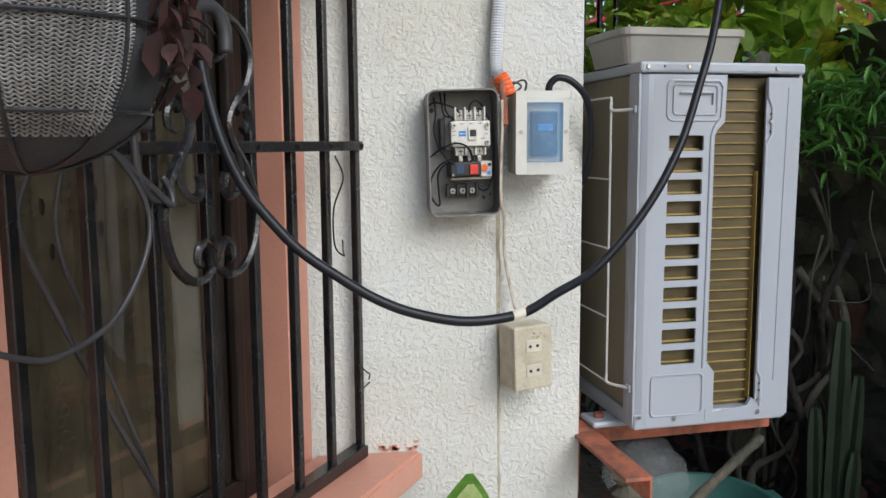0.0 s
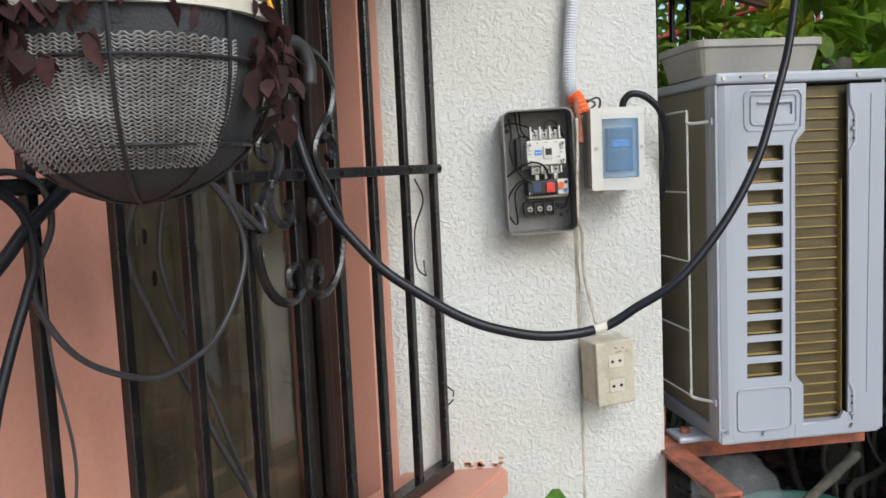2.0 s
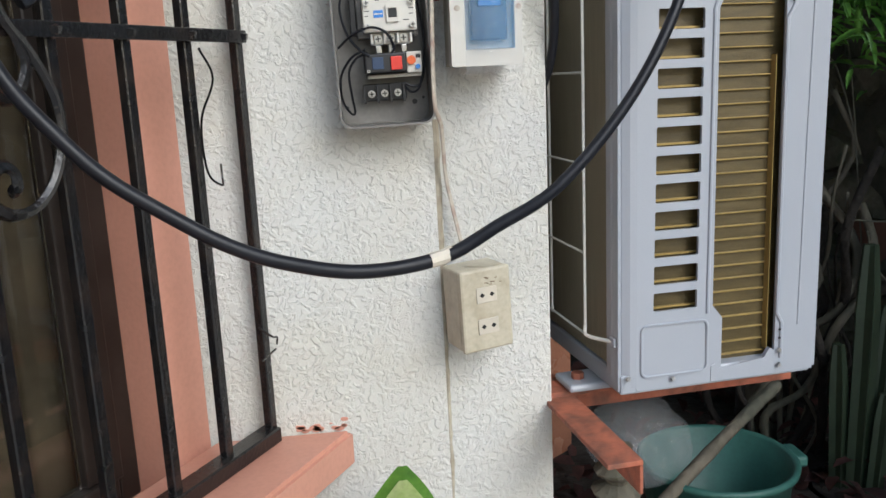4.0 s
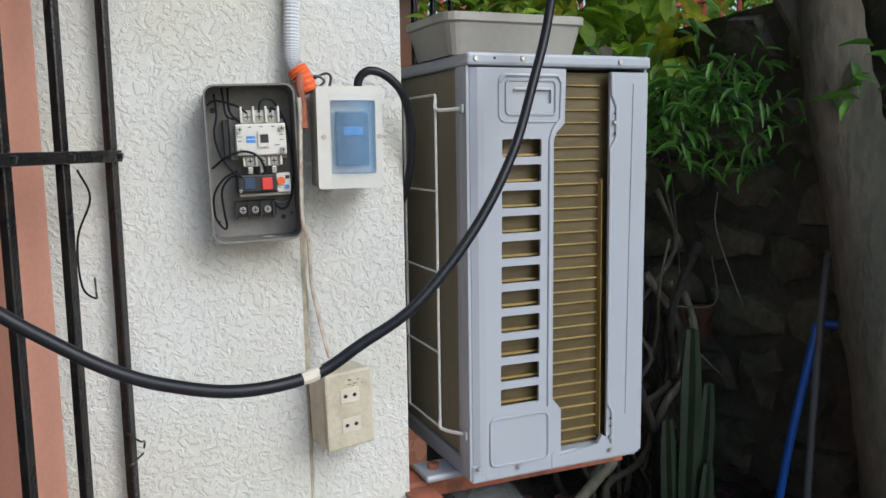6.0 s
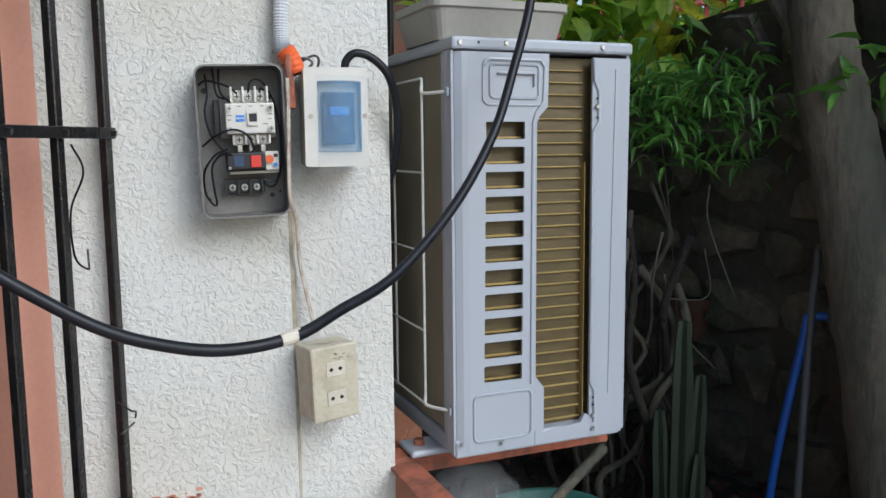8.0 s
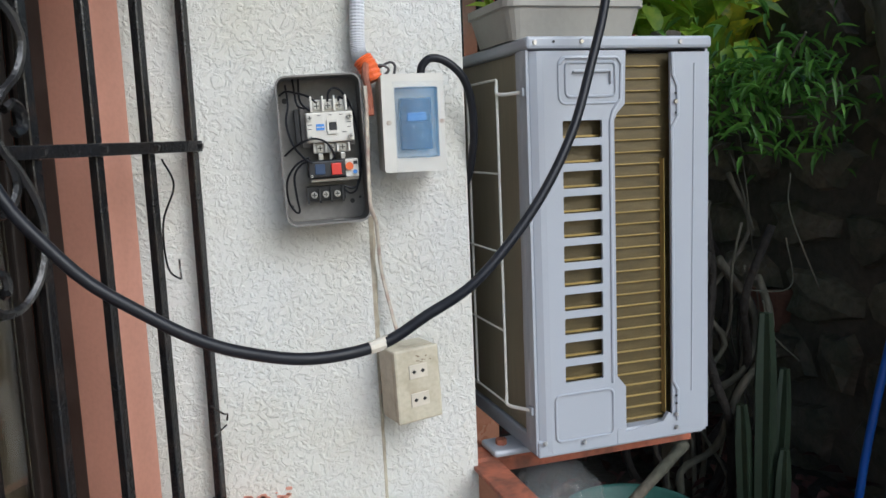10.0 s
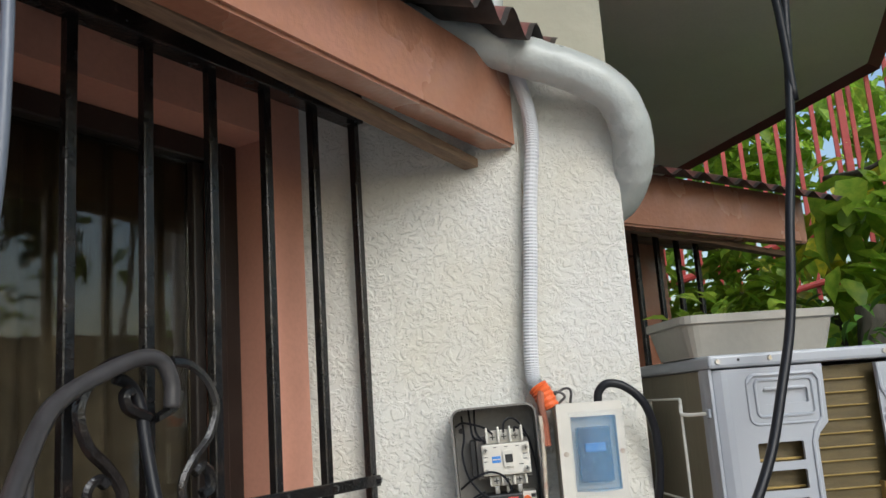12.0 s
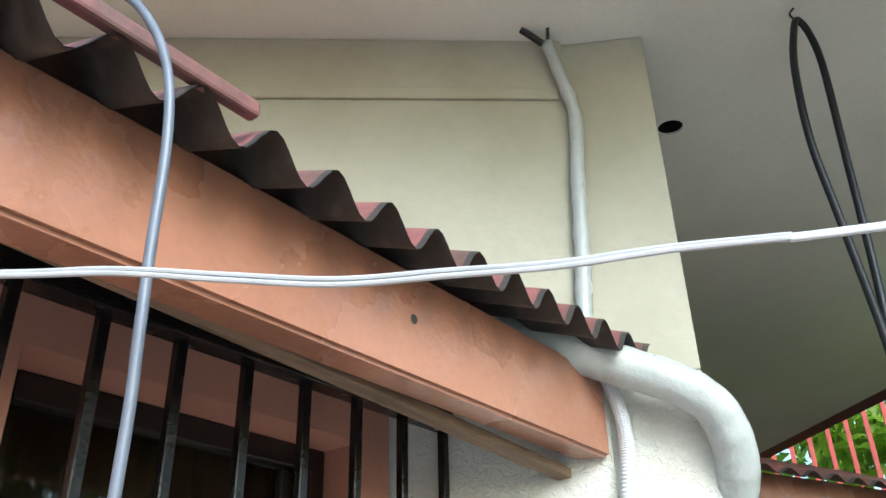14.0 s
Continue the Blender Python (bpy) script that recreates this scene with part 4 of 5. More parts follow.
flat = tube([(-0.13, -0.054, 1.565), (-0.129, -0.053, 1.54), (-0.130, -0.052, 1.50), (-0.131, -0.052, 1.45), (-0.130, -0.050, 1.42), (-0.123, -0.035, 1.40), (-0.120, -0.02, 1.375), (-0.117, -0.008, 1.34), (-0.110, -0.008, 1.30), (-0.103, -0.02, 1.262), (-0.1, -0.024, 1.252)], 0.0032, 8, 8, flat=0.55)
solid("flat_cable", flat, OLDWIRE, "paint-spattered flat white cable on the wall", "cable", smooth=True)
big = tube([(-0.30, -0.15, 2.045), (-0.23, -0.095, 2.035), (-0.165, -0.06, 2.03), (-0.10, -0.048, 2.01), (-0.04, -0.04, 1.987), (0.003, -0.03, 1.958), (0.023, -0.012, 1.915), (0.025, 0.015, 1.873), (0.012, 0.05, 1.843), (-0.015, 0.085, 1.827), (-0.05, 0.13, 1.82)], 0.0262, 20, 14, rough=0.05, ribs=0.012)
solid("insulated_pipe", big, WRAP, "thick white tape-wrapped refrigerant pipe", "pipe", smooth=True)
up = tube([(-0.142, -0.016, 2.03), (-0.139, -0.014, 2.10), (-0.133, -0.013, 2.18), (-0.129, -0.014, 2.26), (-0.126, -0.013, 2.32), (-0.120, -0.013, 2.40), (-0.121, -0.014, 2.45), (-0.137, -0.02, 2.515), (-0.150, -0.022, 2.575)], lambda f: 0.0125 - 0.003 * f, 14, 8, rough=0.2)
solid("wrapped_pipe", up, WRAP, "thin white taped pipe climbing to the eave", "pipe", smooth=True)
solid("hook_nail", tube([(-0.149, -0.026, 2.565), (-0.148, -0.03, 2.585), (-0.147, -0.032, 2.598)], 0.003, 6, 4), IRON, "steel nail holding the taped pipe", "nail")
solid("cable_stub", tube([(-0.158, -0.026, 2.572), (-0.172, -0.03, 2.584), (-0.19, -0.036, 2.597)], 0.006, 6, 4), IRON, "dark cable end entering the eave", "cable")
solid("power_cable", tube([(-0.058, -0.03, 1.575), (-0.056, -0.032, 1.588), (-0.045, -0.034, 1.597), (-0.025, -0.034, 1.592), (-0.004, -0.03, 1.572), (0.008, -0.018, 1.54), (0.012, -0.006, 1.50), (0.01, 0.01, 1.46), (0.004, 0.03, 1.43)], 0.0052, 10, 8), CABLE, "black cable looping round the wall's corner", "cable", smooth=True)

# ---------------------------------------------------------------- loose cables
hang = thing("hanging_cable", Matrix.Translation((0.244, -0.02, 2.595)), "thick black cable drooping from eave to grille", "cable")
hp = [(-0.512, -0.335, 1.628), (-0.505, -0.322, 1.622), (-0.498, -0.316, 1.603), (-0.490, -0.32, 1.562), (-0.476, -0.328, 1.510), (-0.455, -0.33, 1.462), (-0.426, -0.33, 1.423), (-0.397, -0.33, 1.392), (-0.360, -0.33, 1.365), (-0.319, -0.33, 1.339), (-0.277, -0.33, 1.322), (-0.220, -0.329, 1.311),
      (-0.158, -0.316, 1.315), (-0.108, -0.28, 1.330), (-0.041, -0.231, 1.355), (0.040, -0.172, 1.421), (0.100, -0.127, 1.498), (0.136, -0.100, 1.578), (0.165, -0.08, 1.66), (0.188, -0.063, 1.78), (0.208, -0.048, 1.87), (0.228, -0.034, 2.0), (0.242, -0.024, 2.14), (0.253, -0.015, 2.32), (0.262, -0.009, 2.48), (0.256, -0.012, 2.545), (0.240, -0.022, 2.568),
      (0.224, -0.036, 2.535), (0.203, -0.052, 2.45), (0.194, -0.058, 2.32), (0.206, -0.05, 2.196), (0.222, -0.04, 2.04), (0.224, -0.04, 1.93)]
off = Vector((0.244, -0.02, 2.595))
part("cable", tube([Vector(p) - off for p in hp], 0.0056, 10, 8), CABLE, hang, smooth=True)
part("tape_joint", tube([Vector(p) - off for p in ((-0.168, -0.3195, 1.3137), (-0.158, -0.316, 1.315), (-0.150, -0.3105, 1.3168))], 0.0060, 10, 4), IVORY, hang, "pale tape on the cable")
part("hook", tube([(-0.004, 0, 0), (-0.012, 0, -0.012), (-0.004, 0, -0.03), (-0.009, -0.002, -0.028)], 0.0018, 6), IRON, hang)
def cable(pts, r, mat, label, name="loose_cable"):
    return solid(name, tube(pts, r, 8, 8), mat, label, "cable", smooth=True)
def on_grille(s, y, z):
    return (G @ Vector((s, y, z)))[:]
def gcable(pts, r, mat, label, name="loose_cable"):
    return cable([on_grille(a, y, z) for a, y, z in pts], r, mat, label, name)
gcable([(-0.52, -0.015, 1.52), (-0.475, -0.022, 1.499), (-0.441, -0.025, 1.452), (-0.446, -0.028, 1.407), (-0.49, -0.03, 1.353), (-0.547, -0.03, 1.333), (-0.585, -0.028, 1.337), (-0.633, -0.025, 1.363), (-0.659, -0.02, 1.40), (-0.666, -0.02, 1.432), (-0.645, -0.018, 1.47), (-0.649, -0.016, 1.502), (-0.673, -0.015, 1.514), (-0.70, -0.015, 1.51)], 0.0028, GREYCABLE, "thin grey cable looped over the grille")
gcable([(-0.80, -0.02, 1.35), (-0.697, -0.02, 1.441), (-0.666, -0.02, 1.472), (-0.617, -0.02, 1.509), (-0.58, -0.02, 1.525)], 0.0055, CABLE, "black cable tied behind the grille")
gcable([(-0.70, -0.02, 1.51), (-0.672, -0.022, 1.485), (-0.664, -0.022, 1.45), (-0.671, -0.02, 1.424), (-0.69, -0.02, 1.38), (-0.709, -0.02, 1.324), (-0.73, -0.02, 1.22), (-0.75, -0.02, 1.05)], 0.0042, CABLE, "black cable hanging beside the grille")
gcable([(-0.655, -0.015, 1.45), (-0.653, -0.015, 1.37), (-0.64, -0.015, 1.28), (-0.65, -0.015, 1.2), (-0.645, -0.015, 1.1)], 0.0015, GREYCABLE, "thin wire hanging from the grille", "thin_wire")
gcable([(-0.52, 0.02, 1.50), (-0.535, 0.03, 1.44), (-0.50, 0.035, 1.36), (-0.44, 0.04, 1.25), (-0.38, 0.04, 1.14), (-0.33, 0.04, 1.05)], 0.003, GREYCABLE, "grey wire crossing behind the bars")
gcable([(-0.49, 0.02, 1.50), (-0.495, 0.03, 1.42), (-0.45, 0.035, 1.31), (-0.39, 0.04, 1.17), (-0.345, 0.04, 1.06)], 0.0022, GREYCABLE, "thin grey wire behind the bars")
gcable([(-0.49, -0.015, 1.515), (-0.46, -0.02, 1.49), (-0.43, -0.024, 1.465), (-0.405, -0.024, 1.447), (-0.402, -0.02, 1.462), (-0.41, -0.018, 1.475)], 0.0035, GREYCABLE, "grey wire end tucked over the rail")
gcable([(-0.448, -0.02, 1.56), (-0.449, -0.022, 1.52), (-0.446, -0.022, 1.481), (-0.428, -0.02, 1.456), (-0.404, -0.018, 1.452)], 0.004, GREYCABLE, "dark cable loop beside the scroll")
gcable([(-0.52, -0.10, 1.52), (-0.46, -0.05, 1.588), (-0.43, -0.035, 1.612), (-0.39, -0.03, 1.631), (-0.355, -0.03, 1.643), (-0.335, -0.032, 1.64), (-0.326, -0.034, 1.622), (-0.326, -0.034, 1.60)], 0.0075, GREYCABLE, "thick grey hose end bent over the scroll", "hose")
# near the camera: a twin white line, a grey line and the basket's rope
wl = thing("white_line", Matrix.Translation((-0.3, -0.78, 1.794)), "twin white cable strung across below the awning", "cable")
for k in (0, 1):
    part("strand", tube([Vector(p) + Vector((0, 0.0008 * k, (0.0023 + 0.0006 * math.sin(16 * p[0])) * (k - 0.5))) - Vector((-0.3, -0.78, 1.8)) for p in ((-0.9, -0.80, 1.85), (-0.56, -0.785, 1.822), (-0.428, -0.78, 1.814), (-0.378, -0.78, 1.811), (-0.330, -0.78, 1.804), (-0.284, -0.78, 1.798), (-0.240, -0.78, 1.798), (-0.198, -0.78, 1.798), (-0.156, -0.78, 1.801), (-0.115, -0.78, 1.802), (-0.081, -0.78, 1.803), (0.2, -0.78, 1.82))], 0.00125, 8, 8), LINEPVC, wl)
cable([(-0.54, -0.76, 2.06), (-0.48, -0.752, 2.02), (-0.440, -0.75, 2.006), (-0.414, -0.75, 1.990), (-0.397, -0.75, 1.966), (-0.386, -0.75, 1.938), (-0.381, -0.75, 1.91), (-0.379, -0.75, 1.877), (-0.379, -0.75, 1.834), (-0.378, -0.75, 1.79), (-0.377, -0.75, 1.75), (-0.379, -0.75, 1.681), (-0.387, -0.75, 1.642), (-0.405, -0.752, 1.632), (-0.46, -0.765, 1.640), (-0.60, -0.80, 1.67)], 0.0027, BLUEGREY, "blue-grey cable hanging from the roof edge")

# ---------------------------------------------------------------- hanging basket
BK = Vector((-0.528, -0.715, 1.598))
bk = thing("hanging_basket", Matrix.Translation(BK) @ Matrix.Diagonal((0.70, 0.70, 0.64, 1)), "hanging basket lined with grey woven cloth and dead leaves", "hanging basket")
prof = [(0.121, 0.0), (0.120, -0.02), (0.117, -0.06), (0.108, -0.095), (0.09, -0.125), (0.062, -0.15), (0.03, -0.165), (0.0005, -0.17)]
def wavy(bm, amp, f):
    for v in bm.verts:
        v.co += Vector((noise.noise(v.co * f), noise.noise(v.co * f + Vector((5, 0, 0))), 0.5 * noise.noise(v.co * f + Vector((0, 9, 0))))) * amp
    return bm
part("mesh_cover", wavy(lathe([(r * 1.0, z) for r, z in prof], 40), 0.006, 14), MESHCLOTH, bk, "black shade-cloth cover", smooth=True)
# woven threads over the cloth, row by row
bm = bmesh.new()
rowsn = 34
for j in range(rowsn):
    f = j / rowsn
    z = -0.03 - 0.11 * f
    r = np.interp(-z, [-p[1] for p in prof], [p[0] for p in prof]) + 0.0025
    pts = []
    for k in range(100):
        a = radians(-150 + 120 * k / 99)
        pts.append((r * math.cos(a), r * math.sin(a), z + 0.0013 * (1 if (k // 2) % 2 else -1)))
    tube(pts, 0.0011, 4, 0, bm)
wavy(bm, 0.006, 14)
tagged(part("woven_liner", bm, LINER, bk, "pale woven threads of the liner"), kind="stuff")
for z, r in ((-0.118, 0.097), (-0.045, 0.121)):
    part("hoop", tube([(r * math.cos(a * 0.2095), r * math.sin(a * 0.2095), z) for a in range(31)], 0.002, 6, 0), BLACKPLASTIC, bk)
for a in range(8):
    t = a * math.pi / 4 + 0.2
    part("rib", tube([(math.cos(t) * (r + 0.002), math.sin(t) * (r + 0.002), z) for r, z in prof], 0.002, 6, 3), BLACKPLASTIC, bk)
part("rim", plate([(0.126 * math.cos(a * math.pi / 20), 0.126 * math.sin(a * math.pi / 20)) for a in range(40)], [[(0.112 * math.cos(a * math.pi / 20), 0.112 * math.sin(a * math.pi / 20)) for a in range(40)]], -0.004, 0.010, "z"), IVORY, bk, "aged ivory plastic rim")
part("soil", lathe([(0.118, -0.02), (0.06, -0.006), (0.0005, -0.003)], 24), SOIL, bk)
lr = random.Random(3)
spots = []
for k in range(420):
    a = lr.choice((lr.gauss(-2.05, 0.25), lr.gauss(-2.05, 0.25), lr.gauss(0.1, 0.25), lr.uniform(-3, 3)))
    r = lr.uniform(0.08, 0.135)
    spots.append(Vector((r * math.cos(a), r * math.sin(a), lr.uniform(-0.05 if r > 0.124 else 0.0, 0.022) - (0.06 * lr.random() if a > -0.8 and r > 0.122 else 0))))
me = leaf_mesh(lr, spots, 0.03, 0.75, 0.8)
me.materials.append(DEADLEAF)
ob = new("dead_leaves", me)
ob.parent = bk
for x, y in ((0.124, 0.0), (-0.1, 0.07), (-0.06, -0.108)):
    part("rope", tube([(x, y, -0.012), (x, y, 0.014), (x * 0.75, y * 0.75, 0.13), (0.0, 0.0, 0.52)], 0.0021, 8, 5), YELLOWROPE, bk, "yellow nylon rope")

# ---------------------------------------------------------------- garden
# stone boundary wall, running away along the eave
SW = frame_at(1.30, 0.0, 0, -0.10, 0.995)   # local x: along the wall, y: towards the house
def top_of(s):
    return 1.86 - 0.03 * s
bm = plate([(-1.2, 0), (4.2, 0), (4.2, top_of(4.2)), (2.0, top_of(2.0)), (0.6, top_of(0.6) + 0.03), (-1.2, top_of(-1.2))], [], -0.5, 0.0)
sw = solid("garden_wall", bm, MORTAR, "dark mossy boundary wall of rough stone", "garden wall", kind="structure", m=SW)
sr = random.Random(11)
z = 0.02
while z < 1.75:
    h = sr.uniform(0.15, 0.24)
    s = -1.1 + sr.uniform(0, 0.2)
    while s < 4.0:
        w = sr.uniform(0.16, 0.36)
        if z + h < top_of(s) + 0.02:
            bm = bmesh.new()
            k = 9
            cx, cz = s + w / 2, z + h / 2 + sr.uniform(-0.03, 0.03)
            rim, mid, ctr = [], [], None
            ph = sr.uniform(0, 6)
            for i in range(k):
                a = 2 * math.pi * i / k
                q = 1 + 0.2 * math.sin(3 * a + ph) + sr.uniform(-0.1, 0.1)
                sq = 1 / max(abs(math.cos(a)), abs(math.sin(a))) ** 0.6
                px, pz = cx + w * 0.47 * math.cos(a) * q * sq * 0.88, cz + h * 0.47 * math.sin(a) * q * sq * 0.88
                rim.append(bm.verts.new((px, -0.004, pz)))
                mid.append(bm.verts.new((cx + (px - cx) * 0.86, sr.uniform(0.018, 0.035), cz + (pz - cz) * 0.84)))
            ctr = bm.verts.new((cx, sr.uniform(0.03, 0.05), cz))
            for i in range(k):
                bm.faces.new((rim[i], rim[(i + 1) % k], mid[(i + 1) % k], mid[i]))
                bm.faces.new((mid[i], mid[(i + 1) % k], ctr))
            part("stone", bm, STONE, sw)
        s += w
    z += h

def trunk(name, pts, r0, r1, label, category="tree"):
    t = thing(name, Matrix.Translation(pts[0]), label, category)
    o = Vector(pts[0])
    part("trunk", tube([Vector(p) - o for p in pts], lambda f: r0 + (r1 - r0) * f, 16, 8, rough=0.12), BARK, t, smooth=True)
    return t, o


tree, o = trunk("tree", [(1.27, 0.28, 0.0), (1.22, 0.33, 0.5), (1.16, 0.38, 1.0), (1.11, 0.42, 1.35), (1.06, 0.45, 1.6), (1.03, 0.47, 1.85), (1.08, 0.5, 2.1), (1.45, 0.5, 2.6)], 0.10, 0.045, "grey-brown garden tree with bare forked limbs")
part("limb", tube([Vector(p) - o for p in ((1.05, 0.45, 1.60), (1.0, 0.5, 1.74), (0.97, 0.6, 1.87), (0.95, 0.9, 2.05))], lambda f: 0.03 - 0.012 * f, 10, 6, rough=0.1), BARK, tree)
part("limb", tube([Vector(p) - o for p in ((1.50, 0.55, 2.52), (1.44, 1.1, 2.36), (1.27, 1.6, 2.30), (1.20, 1.75, 2.27), (1.14, 1.95, 2.30))], lambda f: 0.022 - 0.008 * f, 10, 6, rough=0.15), BARK, tree)
old, o2 = trunk("old_vine_trunk", [(0.80, 0.95, 0.0), (0.78, 0.97, 0.6), (0.80, 0.98, 1.0), (0.77, 1.02, 1.4), (0.8, 1.05, 1.75)], 0.06, 0.04, "gnarled brown vine trunk against the wall")
for k in range(5):
    a = sr.uniform(0, 1)
    cable([(0.72 + 0.25 * a, 0.9 - 0.3 * a, 1.0 + sr.uniform(0, 0.7)), (0.8 + 0.25 * a + sr.uniform(-0.1, 0.1), 0.9 - 0.3 * a, 1.0 + sr.uniform(-0.1, 0.7)), (0.86 + 0.2 * a, 0.85 - 0.2 * a, 0.9 + sr.uniform(0, 0.8))], 0.002, BARK, "dry hanging vine stem", "vine_stem")

vr = random.Random(41)
dry = thing("dry_vine_tangle", Matrix.Translation((0.80, 0.86, 0.50)), "tangle of dry brown vine stems on the wall", "vine")
for k in range(16):
    x, y, z = vr.uniform(-0.10, 0.08), vr.uniform(-0.06, 0.08), 0.0
    pts, n = [], 7
    for q in range(n):
        pts.append((x, y, z))
        x, y, z = max(-0.14, min(0.12, x + vr.gauss(0, 0.05))), y + vr.gauss(0, 0.03), z + vr.uniform(0.06, 0.19)
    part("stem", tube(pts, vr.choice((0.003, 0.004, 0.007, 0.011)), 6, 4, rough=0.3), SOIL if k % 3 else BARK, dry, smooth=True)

# fern-leaved bush on the wall, vines above the unit, hedge behind
fern = thing("fern_bush", Matrix.Translation((0.90, 0.72, 1.555)), "feathery green bush spilling over the wall", "bush")
fr = random.Random(5)
spots = [Vector((fr.gauss(0, 0.10), fr.gauss(0, 0.10), fr.gauss(0.04, 0.075))) for _ in range(520)]
me = leaf_mesh(fr, spots, 0.062, 0.20, 0.25)
me.materials.append(LEAF_MID)
new("crown", me).parent = fern
for k in range(7):
    e = Vector((fr.gauss(0, 0.12), fr.gauss(0, 0.08), fr.uniform(-0.05, 0.14)))
    part("stem", tube([(0.1, 0.2, -0.03), e * 0.5 + Vector((0, 0.03, -0.02)), e], 0.003, 5, 4), BARK, fern)
foliage("wall_vine", random.Random(21), (0.70, 1.15, 1.62), (1.25, 1.9, 2.12), 260, 0.13, LEAF_BRIGHT, "broad-leaved green vine over the wall", 0.62, 0.5, 14)
foliage("wall_vine_yellow", random.Random(22), (0.70, 1.2, 1.8), (1.2, 1.9, 2.15), 130, 0.13, LEAF_YELLOW, "yellowing broad vine leaves", 0.6, 0.5, 5)
foliage("wall_vine_shade", random.Random(23), (0.66, 0.85, 1.2), (0.82, 1.3, 1.8), 90, 0.055, LEAF_MID, "small climbing leaves on the trunk", 0.6, 0.6, 12)
foliage("corner_shrub", random.Random(24), (1.02, 0.2, 1.55), (1.3, 0.42, 1.95), 120, 0.09, LEAF_MID, "narrow-leaved shrub beside the tree", 0.28, 0.2, 8)
foliage("planting_behind", random.Random(25), (0.40, 1.5, 1.55), (0.95, 2.4, 1.98), 420, 0.13, LEAF_BRIGHT, "bright green plants behind the unit", 0.22, -0.5, 22)
foliage("hedge", random.Random(26), (-0.5, 4.6, 1.0), (4.5, 6.5, 4.2), 9000, 0.2, LEAF_BRIGHT, "sunlit hedge beyond the red fence", 0.5, 0.2, 120)
foliage("hedge_shade", random.Random(27), (2.4, -0.6, 1.6), (3.6, 4.0, 3.6), 1700, 0.16, LEAF_BRIGHT, "trees beyond the boundary wall", 0.5, 0.3, 40)
# overhead leaves out of view, added only to block light from the garden
foliage("shade_leaves", random.Random(28), (1.9, -1.9, 2.75), (4.4, 0.1, 3.8), 1700, 0.2, LEAF_DARK, "added unseen leaves overhead that shade the garden", 0.55, 0.4, 0)
foliage("trough_plants", random.Random(29), (0.05, 0.06, 1.66), (0.22, 0.16, 1.70), 40, 0.035, LEAF_BRIGHT, "small green seedlings in the planter", 0.4, -0.5, 8)
foliage("leaf_litter", random.Random(30), (0.1, 0.3, 0.52), (1.2, 1.6, 0.6), 500, 0.07, DEADLEAF, "dry leaf litter on the soil", 0.55, 0.1, 0)

# raised bed in front of the wall, on which tub and pots stand
bed = plate([(0.1, 0.05), (1.25, -0.3), (1.22, 1.9), (0.1, 1.2)], [], 0.0, 0.52, "z")
solid("garden_bed", bed, SOIL, "raised bed of dark damp soil", "garden bed", kind="structure")

# fence beyond the wall
fence = thing("red_fence", frame_at(0.3, 4.0, 0, 0.95, -0.31), "red painted steel fence with upright bars", "fence")
fbar = mesh_of("bar", box(-0.012, 0.012, -0.012, 0.012, 0, 1.9, 0.002, segments=1), REDFENCE)
for k in range(34):
    ob = new("bar", fbar)
    ob.parent, ob.location = fence, (k * 0.1, 0, 2.0 + 0.0 * k)
for k in (6, 17, 28):
    part("post", box(k * 0.1 + 0.03, k * 0.1 + 0.07, -0.02, 0.02, 1.4, 3.95, 0.004), REDFENCE, fence)
part("rail", tube([(-0.6, -0.03, 1.85), (1.3, -0.03, 2.32), (3.4, -0.03, 2.75)], 0.022, 8, 0), REDFENCE, fence)
part("rail", tube([(-0.6, -0.03, 1.66), (1.3, -0.03, 2.05), (3.4, -0.03, 2.5)], 0.018, 8, 0), REDFENCE, fence)
part("rail", box(-0.6, 3.4, -0.02, 0.02, 3.85, 3.9), REDFENCE, fence)

# tub, stick, pots, pipes
tub = thing("plastic_tub", Matrix.Translation((0.394, 0.38, 0.528)) @ Matrix.Scale(0.74, 4), "large green plastic tub with dirty water", "tub")
part("wall", lathe([(0.0005, 0.01), (0.13, 0.0), (0.15, 0.02), (0.175, 0.30), (0.188, 0.302), (0.19, 0.315), (0.182, 0.32), (0.172, 0.312), (0.146, 0.03), (0.0005, 0.02)], 40), TUB, tub, smooth=True)
part("handle", box(0.18, 0.215, -0.04, 0.04, 0.285, 0.315, 0.008), TUB, tub)
solid("stick", tube([(0.190, 0.240, 0.714), (0.262, 0.280, 0.748), (0.407, 0.360, 0.817), (0.526, 0.420, 0.873)], 0.011, 10, 6, rough=0.2), BARK, "dry brown branch leaning in the tub", "stick", smooth=True)
def pot(name, at, r, h, mat, label):
    p = thing(name, Matrix.Translation(at), label, "plant pot")
    part("pot", lathe([(0.0005, 0), (r * 0.7, 0), (r * 0.92, h * 0.78), (r, h * 0.78), (r * 1.03, h), (r * 0.9, h), (r * 0.85, h * 0.85), (0.0005, h * 0.84)], 28), mat, p, smooth=False)
    part("soil", lathe([(r * 0.86, h * 0.87), (0.0005, h * 0.9)], 20), SOIL, p)
    return p
p1 = pot("flower_pot", (1.20, 1.136, 0.895), 0.086, 0.13, TERRACOTTA, "terracotta flower pot with a withered plant")
for k in range(5):
    part("stalk", tube([(0, 0, 0.09), (sr.uniform(-0.03, 0.03), sr.uniform(-0.03, 0.03), 0.11), (sr.uniform(-0.06, 0.06), sr.uniform(-0.04, 0.04), 0.115)], 0.003, 5), GREYPIPE, p1)
part("ledge_stone", box(1.02, 1.34, -0.02, 0.20, 0.84, 0.894, 0.012, m=Matrix.Identity(4)), STONE, sw)
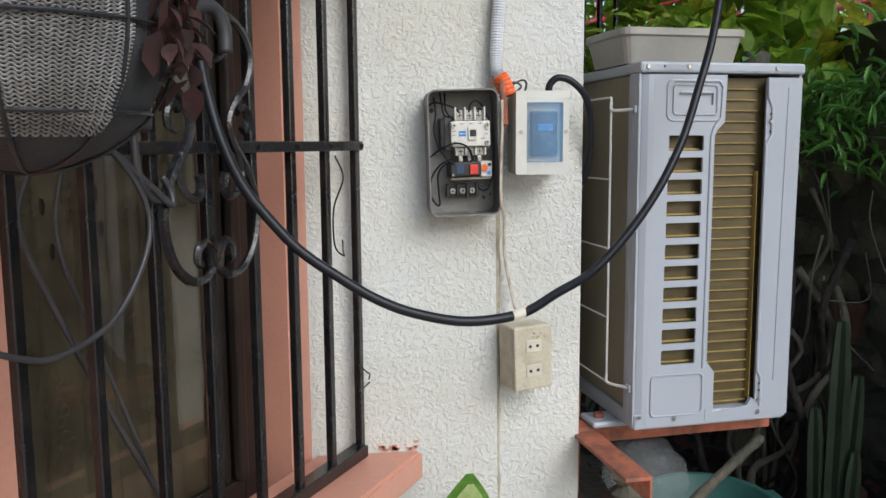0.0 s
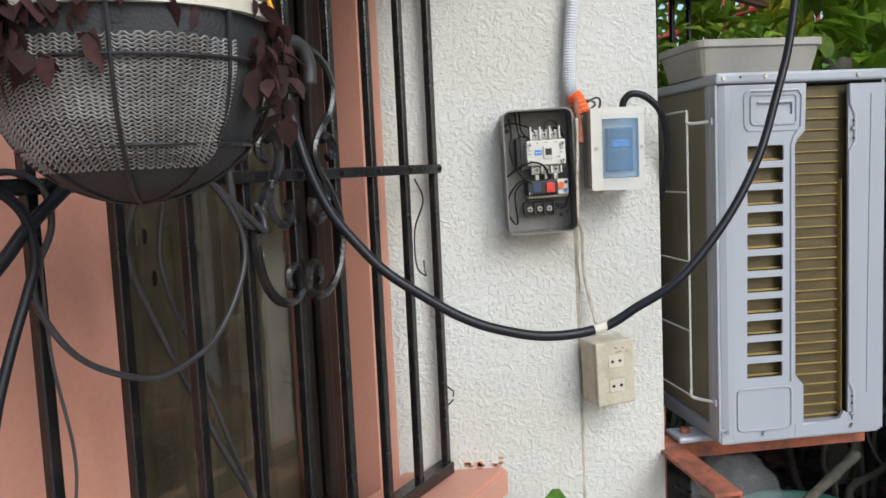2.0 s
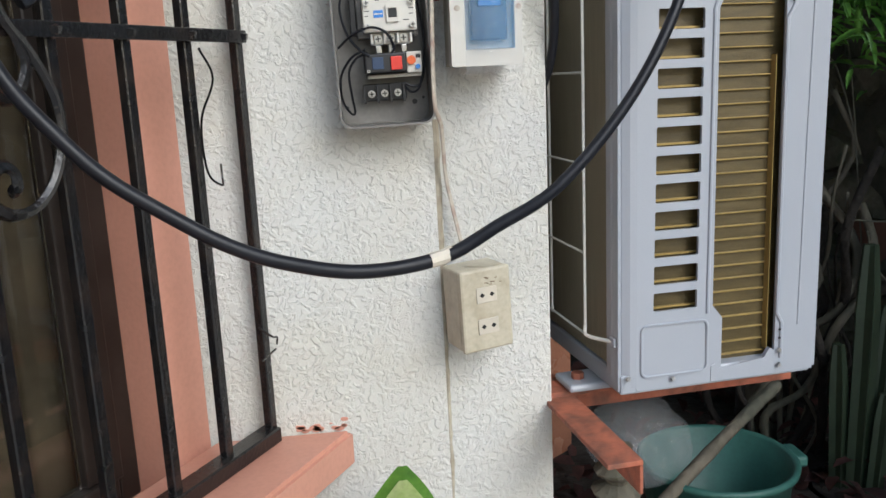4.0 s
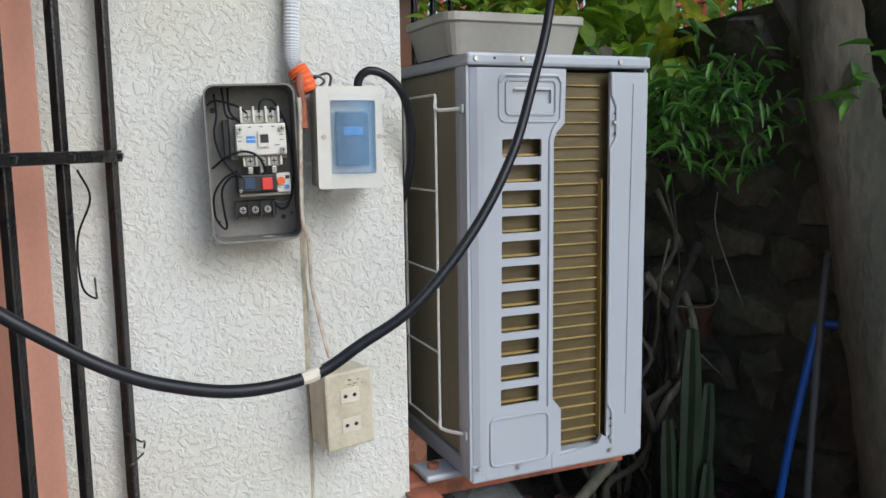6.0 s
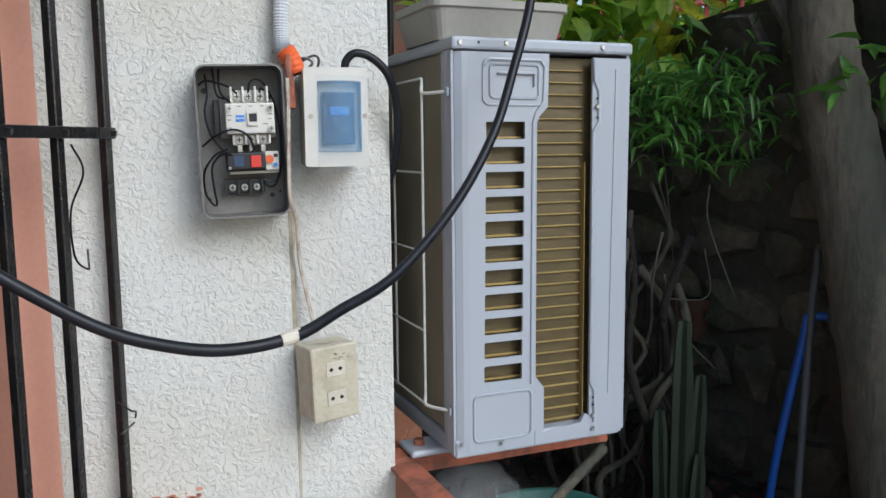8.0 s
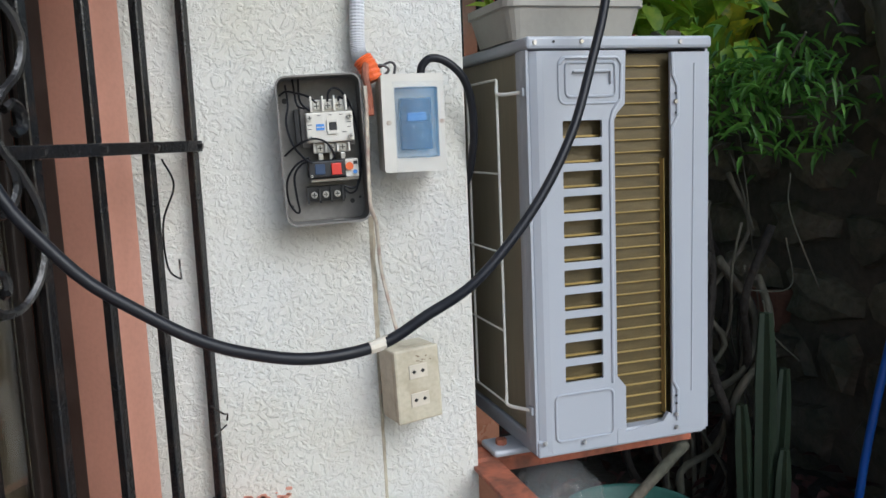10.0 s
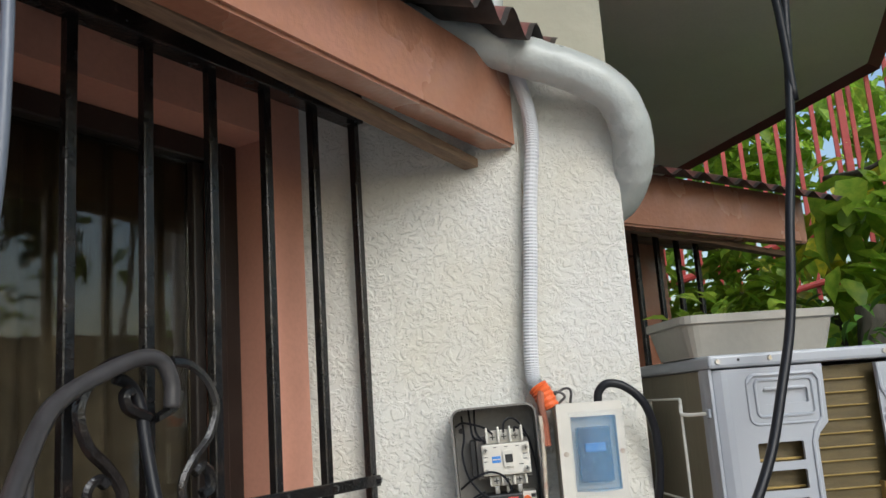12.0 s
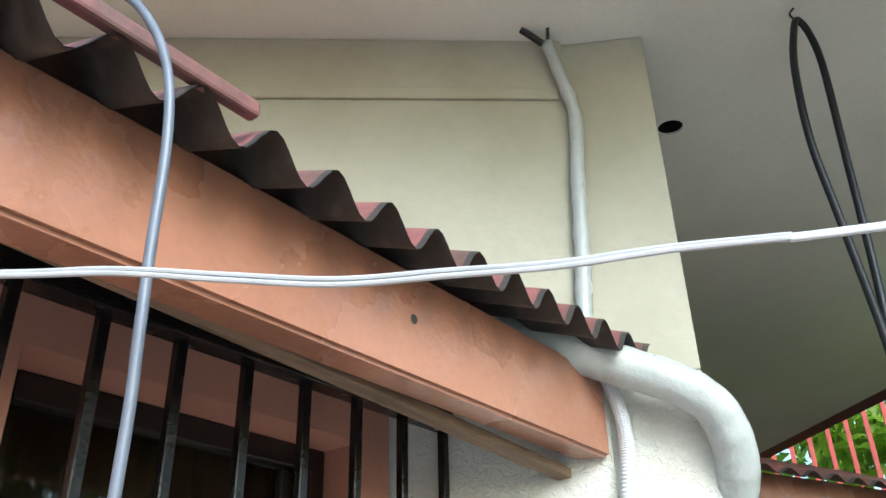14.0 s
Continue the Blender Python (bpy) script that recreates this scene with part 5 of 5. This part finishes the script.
p2 = pot("cactus_pot", (0.84, 0.64, 0.36), 0.10, 0.16, GREYPIPE, "dark grey pot with a tall cactus")
for k, (dx, dy, h, r) in enumerate(((0.0, 0.0, 0.58, 0.022), (0.035, 0.01, 0.44, 0.018), (-0.03, 0.02, 0.36, 0.018), (0.02, -0.03, 0.26, 0.016))):
    bm = bmesh.new()
    n, lv = 10, 9
    rows = [[bm.verts.new((dx * (1 + f * 0.6) + r * (1.2 if i % 2 else 0.7) * (1 - 0.5 * max(0, f - 0.8) * 4) * math.cos(2 * math.pi * i / n + 0.2 * f), dy + r * (1.2 if i % 2 else 0.7) * (1 - 0.5 * max(0, f - 0.8) * 4) * math.sin(2 * math.pi * i / n + 0.2 * f), 0.13 + h * f)) for i in range(n)] for f in [j / (lv - 1) for j in range(lv)]]
    for a, b in zip(rows, rows[1:]):
        for i in range(n):
            bm.faces.new((a[i], a[(i + 1) % n], b[(i + 1) % n], b[i]))
    bm.faces.new(rows[-1])
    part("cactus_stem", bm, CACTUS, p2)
solid("blue_pipe", tube([(1.03, 0.60, 0.3), (1.06, 0.58, 0.7), (1.105, 0.55, 1.04), (1.115, 0.55, 1.075), (1.145, 0.53, 1.08), (1.20, 0.48, 1.075)], 0.010, 10, 6), BLUEPIPE, "blue plastic water pipe leaning on the wall", "pipe", smooth=True)
solid("grey_pipe", tube([(1.095, 0.55, 0.3), (1.11, 0.54, 1.0), (1.118, 0.53, 1.24)], 0.009, 10, 4), GREYPIPE, "grey plastic pipe standing by the tree", "pipe", smooth=True)
bag = bmesh.new()
bmesh.ops.create_icosphere(bag, subdivisions=4, radius=0.06)
for v in bag.verts:
    v.co = Vector((v.co.x * 1.2, v.co.y, v.co.z)) * (1 + 0.5 * noise.noise(v.co * 30) * 0.4 + 0.35 * noise.noise(v.co * 12))
bagob = solid("plastic_bag", bag, FILM, "crumpled clear plastic bag on the bracket", "plastic bag", m=Matrix.Translation((0.145, 0.100, 0.948)))
bagob.visible_shadow = False
post = tube([(0.06, -0.01, 0.4), (0.065, 0.0, 0.6), (0.06, 0.01, 0.75), (0.075, 0.005, 0.86), (0.085, 0.0, 0.94), (0.08, 0.0, 0.985)], lambda f: 0.035 * (1 - 0.45 * f), 12, 10, rough=0.9)
solid("rotten_wood", post, BARK, "decayed wooden stump under the bracket", "wood post")
# variegated plants at the sill's foot
def big_leaf(m, l, w, mat, parent, name="leaf"):
    bm = bmesh.new()
    rows = []
    for j in range(9):
        f = j / 8
        ww = w * math.sin(math.pi * min(0.98, f ** 0.7 * 0.97 + 0.02)) ** 0.8
        rows.append([bm.verts.new((ww * t, -0.10 * l * f * f + 0.12 * ww * abs(t), l * f)) for t in (-1, -0.5, 0, 0.5, 1)])
    for a, b in zip(rows, rows[1:]):
        for i in range(4):
            bm.faces.new((a[i], a[i + 1], b[i + 1], b[i]))
    bm.transform(m)
    return part(name, bm, mat, parent, smooth=True)
pl = thing("dumb_cane_plant", Matrix.Translation((-0.20, -0.10, 0.06)), "variegated leafy plant growing below the sill", "plant")
part("stem", tube([(0, 0, -0.08), (0.0, 0.0, 0.5), (0.01, 0.0, 0.9)], 0.012, 8), LEAF_DARK, pl)
big_leaf(pose(0.005, -0.02, 0.86, 8, 0, 5), 0.148, 0.044, LEAF_MID, pl)
big_leaf(pose(0.005, -0.036, 0.866, 8, 0, 5), 0.132, 0.037, PALELEAF, pl, "leaf_centre")
big_leaf(pose(-0.03, -0.06, 0.80, 20, -30, 30), 0.13, 0.03, LEAF_MID, pl)
big_leaf(pose(0.05, -0.03, 0.78, 10, 30, -20), 0.12, 0.03, LEAF_MID, pl)
pl2 = thing("leafy_plant", Matrix.Translation((-0.47, -0.42, 0.06)), "green leafy plant under the window", "plant")
part("stem", tube([(0, 0, -0.08), (0.0, 0.0, 0.5), (0.01, 0.0, 0.92)], 0.01, 8), LEAF_DARK, pl2)
for k, (rx, ry, rz, l) in enumerate(((0, 25, 0, 0.12), (5, -30, 10, 0.13), (12, 5, 20, 0.10), (30, -50, 0, 0.12), (20, 50, 0, 0.12))):
    big_leaf(pose(0.0, 0.0, 0.93, rx, ry, rz), l, 0.026, LEAF_MID, pl2)
